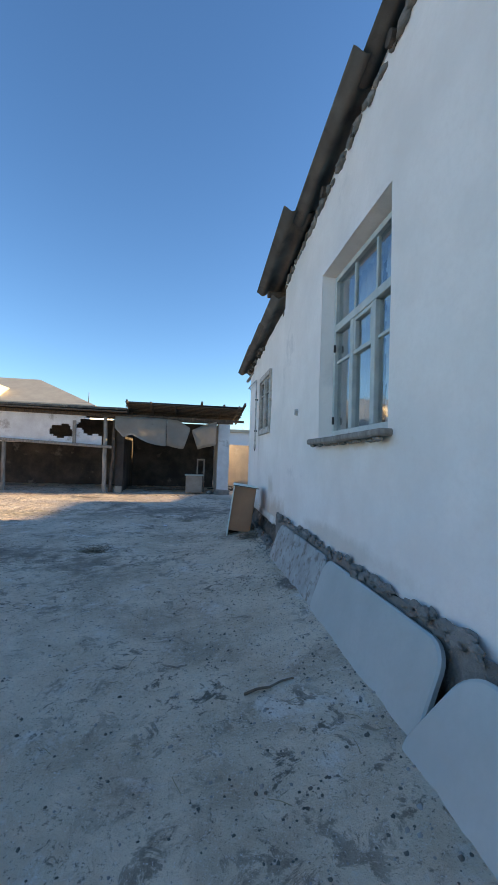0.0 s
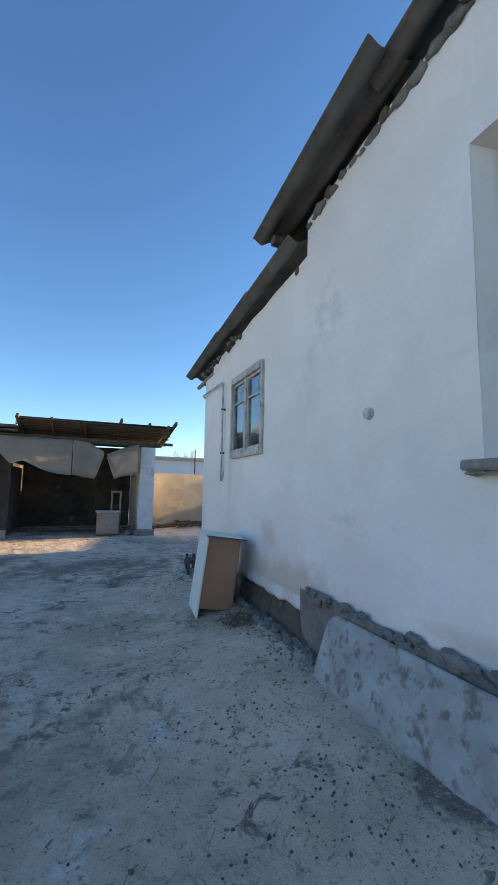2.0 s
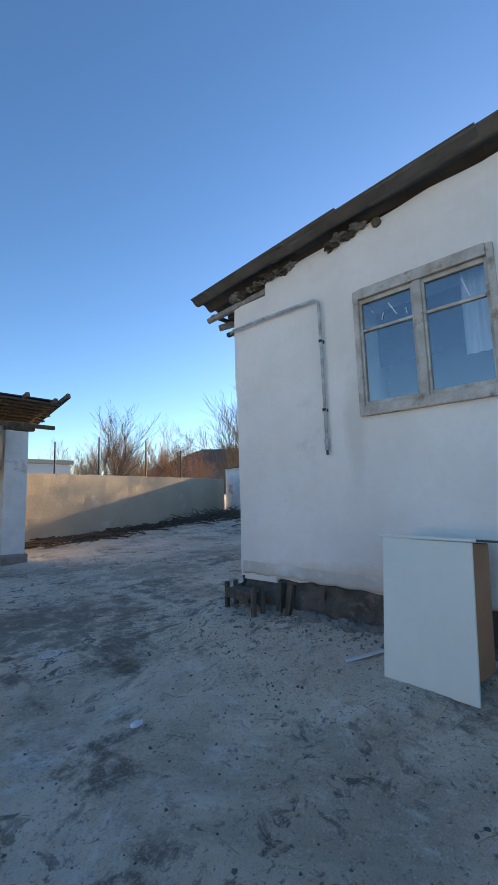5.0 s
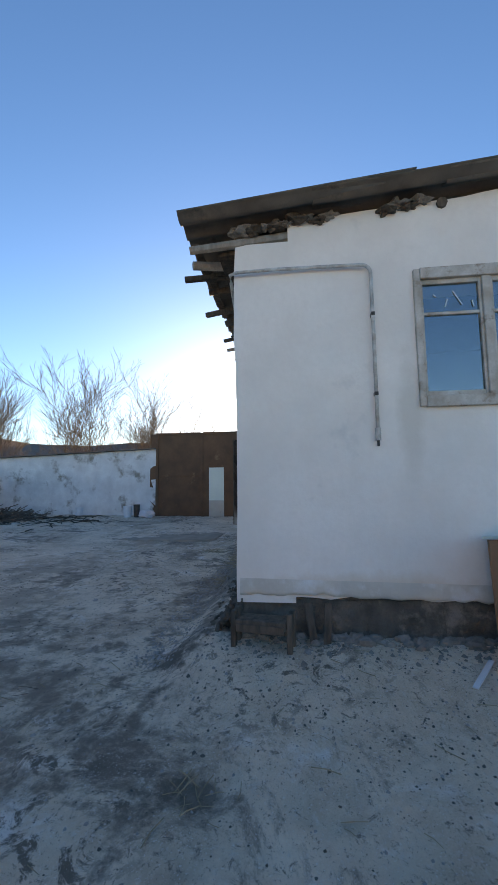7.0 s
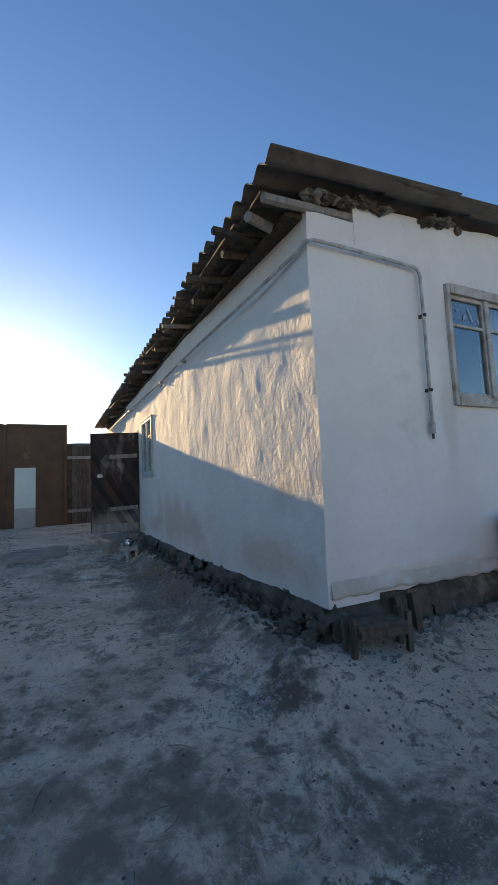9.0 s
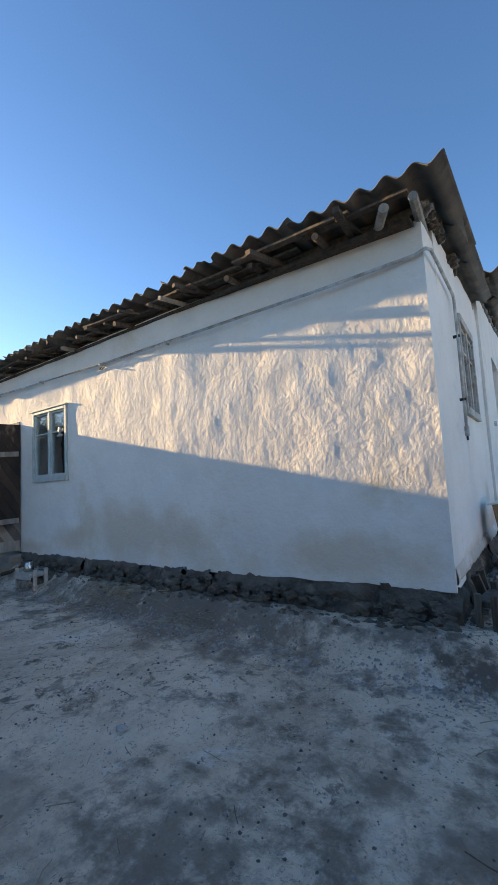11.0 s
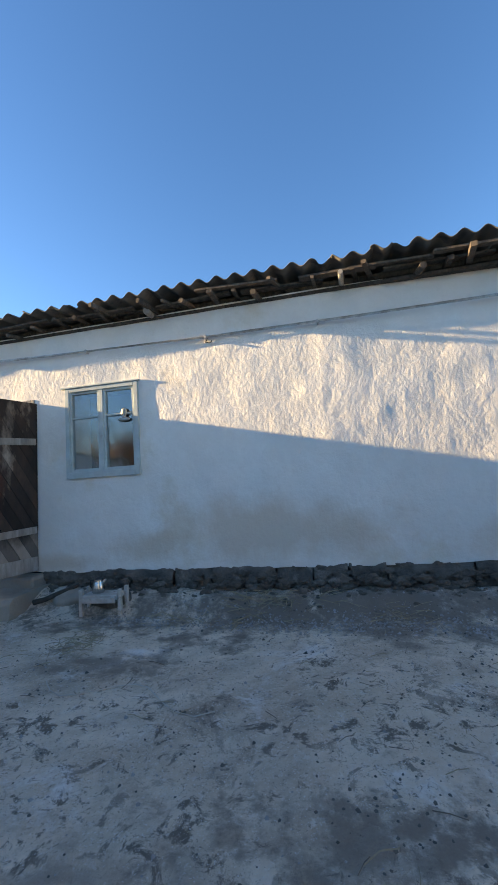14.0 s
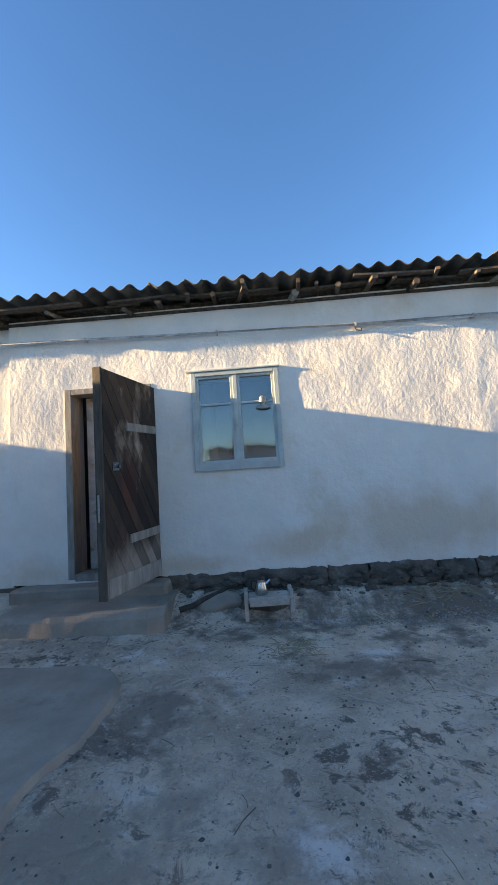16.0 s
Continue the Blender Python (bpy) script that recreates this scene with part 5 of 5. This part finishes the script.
def leaning_sheet(name, y0, y1, h, x_low, x_top, z_low, mat, label, cut=0.0, near_skew=0.0):
    """A rounded enamelled sheet standing on the earth and leaning on the plinth."""
    bm = bmesh.new()
    r, pts = 0.12, []
    L = y1 - y0
    lean = Vector((x_top - x_low, 0, h)).normalized()
    H = Vector((x_top - x_low, 0, h)).length
    for cx, cz, a0 in ((L - r, H - r, 0), (r, H - r, 90), (r, r, 180), (L - r, r, 270)):
        for k in range(7):
            a = radians(a0 + 15 * k)
            pts.append((cx + r * math.cos(a), cz + r * math.sin(a)))
    nrm = Vector((-lean.z, 0, lean.x))
    lips = []
    for off, shrink in ((0.022, 0.0), (0.0, 0.0), (-0.008, 0.012)):
        ring = []
        for s, t in pts:
            ss, tt = L / 2 + (s - L / 2) * (1 - shrink / L * 2), H / 2 + (t - H / 2) * (1 - shrink / H * 2)
            ring.append(bm.verts.new(Vector((x_low, y0 + ss + near_skew * (1 - tt / H), z_low)) + lean * tt - nrm * off))
        lips.append(ring)
    n = len(pts)
    for a, b in zip(lips, lips[1:]):
        for i in range(n):
            bm.faces.new((a[i], a[(i + 1) % n], b[(i + 1) % n], b[i]))
    bm.faces.new(lips[-1])
    bm.faces.new(lips[0][::-1])
    return tagged(part(name, bm, mat), label, "metal sheet", "sheets leaning on the plinth")


leaning_sheet("metal_sheet", 2.98, 4.72, 0.45, 1.15, 1.305, 0.13, ENAMEL_MUD, "mud-spattered pale blue enamelled sheet leaning on the plinth")
leaning_sheet("metal_sheet", 1.41, 2.99, 0.44, 1.14, 1.295, 0.14, ENAMEL, "pale blue enamelled sheet with rounded corners leaning on the plinth")
leaning_sheet("metal_sheet", -0.6, 1.24, 0.46, 1.07, 1.275, 0.12, ENAMEL, "scuffed pale enamelled sheet half covering its neighbour", near_skew=0.22)

# ---- objects by the north wall ----


def bench(x, y, z, w, d, h, rz, label, mat):
    t = thing("stool", label, "stool", at=pose(x, y, z, 0, 0, rz))
    part("seat", box(bmesh.new(), (-w / 2, -d / 2, h - 0.045), (w / 2, d / 2, h), 0.005), mat, t)
    part("apron", box(bmesh.new(), (-w / 2 + 0.01, d / 2 + 0.001, h - 0.07), (w / 2 - 0.01, d / 2 + 0.02, h - 0.02), 0.003), mat, t)
    for sx in (-1, 1):
        for sy in (-1, 1):
            part("leg", box(bmesh.new(), (sx * (w / 2 + 0.002) - (0 if sx > 0 else 0.035), sy * (d / 2 - 0.03) - 0.02, 0), (sx * (w / 2 + 0.002) + (0.035 if sx > 0 else 0), sy * (d / 2 - 0.03) + 0.02, h + 0.05), 0.004), mat, t)
    return t


st = bench(6.24, 8.98, 0.06, 0.36, 0.20, 0.20, 4, "low battered wooden stool with a steel kettle on it", FLAKED_PAINT)
ket = thing("kettle", "dented bright steel kettle standing on the low stool", "kettle", at=pose(6.30, 8.98, 0.262))
bm = bmesh.new()
prof = [(0.055, 0.0), (0.062, 0.01), (0.060, 0.05), (0.048, 0.10), (0.040, 0.125), (0.042, 0.13)]
rings = [[bm.verts.new((r * math.cos(s * math.pi / 8), r * math.sin(s * math.pi / 8), z)) for s in range(16)] for r, z in prof]
for a, b in zip(rings, rings[1:]):
    for s in range(16):
        bm.faces.new((a[s], a[(s + 1) % 16], b[(s + 1) % 16], b[s]))
bm.faces.new(rings[0][::-1])
part("body", bm, STEEL, ket, smooth=True)
part("lid", rod(bmesh.new(), (0, 0, 0.131), (0, 0, 0.145), 0.042, 0.012, 14), DARK_METAL, ket, "dark lid")
part("handle", tube(bmesh.new(), [(0.045, 0, 0.12), (0.085, 0, 0.115), (0.09, 0, 0.06), (0.06, 0, 0.03)], 0.007, 6), DARK_METAL, ket, "dark handle")
part("spout", rod(bmesh.new(), (-0.045, 0, 0.09), (-0.085, 0, 0.125), 0.014, 0.009, 8), STEEL, ket)
bench(1.20, 8.28, 0.15, 0.34, 0.16, 0.22, 80, "small rough brown wooden stand against the house corner", OLD_WOOD)
for k, (a, b) in enumerate((((1.27, 7.86, 0.16), (1.33, 7.84, 0.44)), ((1.27, 7.94, 0.16), (1.35, 7.98, 0.43)))):
    tagged(part("wood_stub", beam(bmesh.new(), a, b, 0.06, 0.05, up=(0, 1, 0)), OLD_WOOD), "split wooden stub leaning on the plinth", "wood scrap", "stubs at the plinth")
tagged(part("branch", rod(bmesh.new(), (7.05, 8.98, 0.16), (6.62, 8.84, 0.30), 0.028, 0.018, 8, 0.012), OLD_WOOD), "short thick dry branch lying by the step", "branch")
tagged(part("boulder", lump(bmesh.new(), (6.30, 8.80, 0.12), 0.20, 3, 0.3, 3, (1.5, 0.7, 0.6)), ADOBE, smooth=True), "flat mud-covered stone against the plinth", "stone")
tagged(part("boulder", lump(bmesh.new(), (6.72, 8.82, 0.15), 0.16, 5, 0.3, 3, (1.5, 0.8, 0.7)), CONCRETE, smooth=True), "grey rounded stone against the plinth", "stone")

# crumbled mud and stones along the foot of the walls
bm = bmesh.new()
for k in range(330):
    px = rnd.uniform(WX + 0.02, 7.05)
    out = abs(rnd.gauss(0.0, 0.09))
    r_ = rnd.uniform(0.012, 0.05) * (1 if out < 0.1 else 0.5)
    py = north_y(px) + 0.05 + out
    lump(bm, (px, py, max(ground_z(px, py), 0.05) + (0.16 - out) * rnd.uniform(-0.1, 0.9) * (out < 0.08)), r_, k, 0.8, 2, (1.4, 0.7, 0.8))
tagged(part("crumbled_mud", bm, ADOBE), "crumbled dark mud fallen along the plinth", "mud", kind="stuff")
bm = bmesh.new()
for k in range(150):
    py = rnd.uniform(4.7, 8.4)
    r_ = rnd.uniform(0.012, 0.045)
    px = WX - 0.06 - abs(rnd.gauss(0, 0.06))
    lump(bm, (px, py, ground_z(px, py) + r_ * 0.3), r_, k + 500, 0.8, 2, (0.8, 1.4, 0.8))
for k in range(110):
    py = rnd.uniform(-0.5, 5.1)
    lump(bm, (WX - 0.08 + rnd.uniform(-0.015, 0.02), py, 0.615 + rnd.uniform(-0.03, 0.04)), rnd.uniform(0.012, 0.04), k + 800, 0.8, 2, (0.7, 1.6, 0.8))
tagged(part("crumbled_mortar", bm, MORTAR), "broken mortar crumbs along the plinth", "mortar", kind="stuff")

# things at the far east wall
for k, (px, py, w_, h_, mat) in enumerate(((11.9, 15.62, 0.26, 0.32, PLASTIC), (11.9, 13.85, 0.30, 0.36, PLASTIC), (11.95, 13.55, 0.22, 0.42, DARK_METAL))):
    b_ = thing("bucket", "white plastic bucket by the yard wall" if mat is PLASTIC else "dark metal can by the yard wall", "bucket", group="buckets by the wall")
    z_ = ground_z(px, py) - 0.01
    part("body", rod(bmesh.new(), (px, py, z_), (px, py, z_ + h_), w_ * 0.42, w_ * 0.5, 14), mat, b_)
    part("rim", rod(bmesh.new(), (px, py, z_ + h_ + 0.001), (px, py, z_ + h_ + 0.015), w_ * 0.53, w_ * 0.53, 14), mat, b_)
tagged(part("plastic_bag", lump(bmesh.new(), (11.9, 13.2, ground_z(11.9, 13.2) + 0.09), 0.22, 9, 0.7, 3, (1, 1.1, 0.55)), PLASTIC), "crumpled pale blue plastic bag by the gate", "bag")
for k in range(5):
    px, py = 11.2 + rnd.uniform(-0.6, 0.8), 15.0 + k * 0.7
    tagged(part("plank", beam(bmesh.new(), (px, py, ground_z(px, py) + 0.03), (px + rnd.uniform(-0.5, 0.5), py + rnd.uniform(0.8, 1.5), ground_z(px, py) + 0.06), 0.14, 0.03), OLD_WOOD), "old plank lying in the yard", "plank", "planks by the wall")


# ---- stuff on the ground ----
def scatter(name, label, mat, items, cat="debris"):
    """Many tiny loose pieces as one object. items: (kind, x, y, size)."""
    bm = bmesh.new()
    for k, x, y, s in items:
        z = ground_z(x, y)
        if k == "stone":
            v = [bm.verts.new((x + s * math.cos(a) * rnd.uniform(0.6, 1.1), y + s * math.sin(a) * rnd.uniform(0.6, 1.1), z - s * 0.2)) for a in (0, 1.26, 2.5, 3.77, 5.0)]
            t = bm.verts.new((x + rnd.uniform(-0.3, 0.3) * s, y + rnd.uniform(-0.3, 0.3) * s, z + s * rnd.uniform(0.4, 0.8)))
            for i in range(5):
                bm.faces.new((v[i], v[(i + 1) % 5], t))
        else:
            a, L = rnd.uniform(0, 6.28), s
            d = Vector((math.cos(a), math.sin(a), rnd.uniform(-0.05, 0.5 if k == "tuft" else 0.12))) * L
            w_ = Vector((-math.sin(a), math.cos(a), 0)) * max(0.0012, L * 0.018)
            p0 = Vector((x, y, z + 0.006))
            pm = p0 + d * 0.5 + Vector((rnd.uniform(-1, 1), rnd.uniform(-1, 1), rnd.uniform(0, 1))) * L * 0.08
            ring = [[bm.verts.new(p + q) for q in (w_, -w_, Vector((0, 0, w_.length * 1.6)))] for p in (p0, pm, p0 + d)]
            for u, v in zip(ring, ring[1:]):
                for i in range(3):
                    bm.faces.new((u[i], u[(i + 1) % 3], v[(i + 1) % 3], v[i]))
    return tagged(part(name, bm, mat), label, cat, kind="stuff")


def near_walls():
    """A loose point of the trodden yard, thicker along the walls."""
    while True:
        x, y = rnd.uniform(-3.0, 8.5), rnd.uniform(0.6, 12.6)
        d = house_distance(x, y)
        if d > 0.03 and rnd.random() < 0.15 + 0.85 * math.exp(-d / 0.7):
            return x, y


scatter("gravel", "scattered pale pebbles and grit on the earth", STONE, [("stone", *near_walls(), abs(rnd.gauss(0, 0.006)) + 0.004) for _ in range(3800)], "gravel")
scatter("clods", "dark clods of earth and dung on the yard", DUNG, [("stone", *near_walls(), abs(rnd.gauss(0, 0.006)) + 0.003) for _ in range(4200)], "clods")
scatter("clods", "larger dark clods trodden into the earth of the yard", DUNG, [("stone", x + rnd.gauss(0, 0.16), y + rnd.gauss(0, 0.16), rnd.uniform(0.005, 0.015)) for x, y in [(rnd.uniform(0.8, 8.0), rnd.uniform(9.2, 12.3)) for _ in range(26)] + [(rnd.uniform(0.2, 1.1), rnd.uniform(1.0, 8.0)) for _ in range(14)] for _ in range(26)], "clods")
scatter("straw", "dry stalks and twigs strewn over the yard", BARK, [("stick", rnd.uniform(0.5, 8.0), rnd.uniform(9.3, 12.2), rnd.uniform(0.04, 0.14)) for _ in range(90)], "straw")
scatter("straw", "loose dry straws on the yard", STRAW, [("stick", *near_walls(), rnd.uniform(0.03, 0.14)) for _ in range(420)], "straw")


def pile(cx, cy, rx, ry, n, lo, hi, k="stick"):
    return [(k, cx + rnd.gauss(0, rx), cy + rnd.gauss(0, ry), rnd.uniform(lo, hi)) for _ in range(n)]


scatter("leaf_litter", "heap of dark dry leaves and sticks by the house", LEAF, pile(1.10, 6.0, 0.09, 0.12, 160, 0.03, 0.08, "tuft") + pile(-1.12, 5.75, 0.10, 0.13, 160, 0.03, 0.09) + pile(1.10, 6.0, 0.10, 0.13, 260, 0.006, 0.014, "stone") + pile(-1.12, 5.75, 0.10, 0.14, 320, 0.006, 0.014, "stone"), "leaves")
scatter("leaf_litter", "pale dry stalks tangled in the leaf heaps", STRAW, pile(1.10, 6.0, 0.11, 0.13, 30, 0.04, 0.11) + pile(-1.12, 5.75, 0.11, 0.13, 40, 0.04, 0.11) + pile(6.05, 9.62, 0.10, 0.14, 130, 0.04, 0.14), "straw")
scatter("dry_grass", "tufts of dry grass at the plinth", STRAW, pile(4.6, 8.86, 0.30, 0.06, 90, 0.08, 0.24, "tuft") + pile(5.2, 9.05, 0.35, 0.07, 60, 0.06, 0.2, "tuft") + pile(3.5, 8.98, 0.12, 0.05, 50, 0.05, 0.16, "tuft") + pile(0.1, 8.45, 0.05, 0.05, 16, 0.05, 0.14), "grass")
scatter("rubble", "crushed stone spilled along the plinth", STONE, [("stone", rnd.uniform(1.2, 6.2), 9.05 + rnd.gauss(0.05, 0.10), rnd.uniform(0.006, 0.02)) for _ in range(1500)], "rubble")
scatter("rubble", "broken mortar lumps along the plinth", MORTAR, [("stone", 1.20 + rnd.gauss(0, 0.08), rnd.uniform(4.6, 8.7), rnd.uniform(0.008, 0.03)) for _ in range(320)], "rubble")
scatter("brushwood", "cut branches and twigs heaped along the yard wall", OLD_WOOD, [("stick", x, 16.3 + (x - 1.3) * 0.25 + rnd.gauss(0, 0.35), rnd.uniform(0.3, 1.3)) for x in [rnd.uniform(1.7, 10.5) for _ in range(420)]] + pile(10.6, 16.6, 0.9, 1.4, 120, 0.3, 1.0), "branches")
scatter("dead_shrub", "dry tangled weeds at the foot of the walls", BARK, pile(11.2, 18.2, 0.8, 0.6, 400, 0.3, 0.9, "tuft") + pile(9.4, 18.4, 1.2, 0.25, 220, 0.2, 0.6, "tuft"), "shrub")
tagged(part("stick", rod(bmesh.new(), (0.50, 2.00, ground_z(0.5, 2.0) + 0.008), (0.79, 2.06, ground_z(0.79, 2.06) + 0.01), 0.008, 0.005, 6, 0.01), BARK), "thin dark stick lying on the earth", "stick")
tagged(part("wire", tube(bmesh.new(), [(5.85 - 0.1 * k, 10.25 + 0.12 * math.sin(k * 0.75) + 0.01 * k, ground_z(5.85 - 0.1 * k, 10.3) + 0.008) for k in range(13)], 0.0035, 5), CANVAS), "pale bent wire lying on the earth", "wire")
for k, (px, py, s) in enumerate(((-0.27, 7.75, 0.032), (-0.34, 8.11, 0.026), (1.14, 7.99, 0.03), (2.74, 10.25, 0.03), (0.2, 9.4, 0.025), (-0.3, 8.6, 0.02))):
    bm = lump(bmesh.new(), (px, py, ground_z(px, py) + s * 0.15), s, k + 3, 0.5, 2, (1.2, 0.8, 0.4))
    tagged(part("pebble", bm, PLASTIC if k == 0 else STONE), "crumpled white paper scrap on the earth" if k == 0 else "pale stone lying on the trodden earth", "litter" if k == 0 else "stone", "loose stones")


# ---- distance ----
def tree_mesh(seed, height, spread, limbs, depth, mat, upright=0.6, thick=0.05):
    r = random.Random(seed)
    verts, faces = [], []

    def seg(a, b, ra, rb):
        d = (b - a).normalized()
        x = d.orthogonal().normalized()
        y = d.cross(x)
        i = len(verts)
        for p, q in ((a, ra), (b, rb)):
            for s in range(3):
                ang = s * 2.0944
                verts.append(tuple(p + q * (math.cos(ang) * x + math.sin(ang) * y)))
        for s in range(3):
            faces.append((i + s, i + (s + 1) % 3, i + 3 + (s + 1) % 3, i + 3 + s))

    def grow(p, d, L, rad, k):
        n = 3 if k > 0 else 2
        for i in range(n):
            d2 = (d + Vector((r.uniform(-1, 1), r.uniform(-1, 1), r.uniform(-0.3, 1) * upright)) * 0.22).normalized()
            q = p + d2 * (L / n)
            r2 = max(rad * 0.80, 0.006)
            seg(p, q, rad, r2)
            p, d, rad = q, d2, r2
            if k > 0:
                for _ in range(2 if r.random() < 0.4 else 1):
                    side = Vector((r.uniform(-1, 1), r.uniform(-1, 1), r.uniform(-0.2, 1.0) * upright))
                    grow(p, (d * 0.8 + side * spread).normalized(), L * r.uniform(0.5, 0.75), max(rad * 0.6, 0.006), k - 1)

    for _ in range(limbs):
        a = r.uniform(0, 6.28)
        lean = r.uniform(0.05, 0.45)
        grow(Vector((r.uniform(-0.2, 0.2), r.uniform(-0.2, 0.2), -0.2)), Vector((math.cos(a) * lean, math.sin(a) * lean, 1)).normalized(), height * r.uniform(0.45, 0.6), thick, depth)
    me = bpy.data.meshes.new("bare_tree")
    me.from_pydata(verts, [], faces)
    me.materials.append(mat)
    return me


TREES = [tree_mesh(11, 6.0, 0.55, 3, 4, BARK), tree_mesh(12, 6.5, 0.6, 4, 4, BARK, 0.7), tree_mesh(13, 5.5, 0.7, 3, 4, BARK, 0.5), tree_mesh(14, 4.5, 0.5, 4, 4, RED_TWIG, 0.9, 0.035), tree_mesh(15, 4.8, 0.45, 4, 4, RED_TWIG, 1.0, 0.035)]
for px, py, k, s in ((24, 21.5, 0, 1.1), (25, 19.4, 1, 0.98), (25.5, 17.0, 1, 0.85), (27, 24.5, 2, 1.1), (22, 27, 0, 0.95), (24, 30, 1, 1.0), (28, 33, 2, 1.15), (30, 20, 2, 0.9), (19, 30.5, 2, 0.8), (27, 14.8, 2, 0.65)):
    ob = tagged(new("bare_tree", TREES[k]), "leafless willow with thin spreading twigs behind the yard wall", "tree", "bare trees beyond the wall")
    ob.matrix_basis = pose(px, py, 0.2, 0, 0, rnd.uniform(0, 360)) @ Matrix.Scale(s * 1.28, 4)
for k in range(34):
    px = 5.0 + k * 0.62 + rnd.uniform(-0.6, 0.6)
    py = 36 + rnd.uniform(-3, 8)
    ob = tagged(new("bare_tree", TREES[3 + k % 2]), "leafless reddish sapling in a thicket beyond the yard", "tree", "reddish saplings")
    ob.matrix_basis = pose(px, py, 0.0, 0, 0, rnd.uniform(0, 360)) @ Matrix.Scale(rnd.uniform(0.7, 1.1) * (1.1 if px > 14 else 0.75), 4)
ob = tagged(new("bare_tree", TREES[1]), "tall leafless tree rising beyond the house corner", "tree", "bare trees beyond the wall")
ob.matrix_basis = pose(12.6, 29.5, 0.0, 0, 0, 40) @ Matrix.Scale(1.0, 4)

# white outbuilding behind the north wall
ob = thing("outbuilding", "long low white building with a cream flat roof edge", "building", kind="structure")
part("wall", box(bmesh.new(), (2.0, 30.0, -0.2), (9.8, 36.0, 3.28)), HOUSE_WHITE, ob)
part("roof", box(bmesh.new(), (1.8, 29.8, 3.283), (10.0, 36.2, 3.52), 0.03), ROOF_SHEET, ob)
ob = thing("shelter", "low pale brown building beyond the thicket", "building", kind="structure")
part("wall", box(bmesh.new(), (9.0, 44.0, -0.2), (20.0, 50.0, 3.3)), FENCE_PLASTER, ob)
part("roof", box(bmesh.new(), (8.8, 43.8, 3.303), (20.2, 50.2, 3.5), 0.03), ROOF_SHEET, ob)
# hip-roofed house to the north-west
hh = thing("house", "white neighbouring house with a pale hipped sheet roof", "house", kind="structure")
hx0, hx1, hy0, hy1, hz = -34.0, -9.6, 40.6, 52.0, 5.95
part("wall", box(bmesh.new(), (hx0, hy0, -0.2), (hx1, hy1, hz)), HOUSE_WHITE, hh)
bm = bmesh.new()
e = 0.6
low = [bm.verts.new(p) for p in ((hx0 - e, hy0 - e, hz), (hx1 + e, hy0 - e, hz), (hx1 + e, hy1 + e, hz), (hx0 - e, hy1 + e, hz))]
rid = [bm.verts.new(p) for p in ((hx0 + 6, 46, 9.1), (hx1 - 6.6, 46, 9.1))]
for f in ((low[0], low[1], rid[1], rid[0]), (low[1], low[2], rid[1]), (low[2], low[3], rid[0], rid[1]), (low[3], low[0], rid[0]), low[::-1]):
    bm.faces.new(f)
part("roof", bm, ROOF_SHEET, hh)
part("fascia", box(bmesh.new(), (hx0 - e, hy0 - e - 0.05, hz - 0.25), (hx1 + e, hy0 - e - 0.003, hz + 0.02)), FENCE_PLASTER, hh)
part("dormer", box(bmesh.new(), (-20.0, 40.8, 6.2), (-18.0, 44.4, 7.6), 0.03), ROOF_SHEET, hh)
part("aerial", rod(bmesh.new(), (hx1 - 0.2, hy0, hz), (hx1 - 0.2, hy0, hz + 1.3), 0.04, 0.03, 6), DARK_METAL, hh)
# ridge of dry hills
bm = bmesh.new()
prev = None
for k in range(121):
    a = radians(-60 + k * 1.5)
    d = 420
    h = (58 + 8 * n2(k * 0.09, 0, 1, 5) + 2 * n2(k * 0.4, 0, 1, 6)) * max(0.12, min(1, (84 - k) / 12))
    cur = [bm.verts.new((math.cos(a) * dd, math.sin(a) * dd, z)) for dd, z in ((d, -2), (d + 120, h), (d + 400, -2))]
    if prev:
        for i in range(2):
            bm.faces.new((prev[i], prev[i + 1], cur[i + 1], cur[i]))
    prev = cur
tagged(part("hills", bm, HILL, smooth=True), "low dry brown hills on the horizon", "hills", kind="structure")
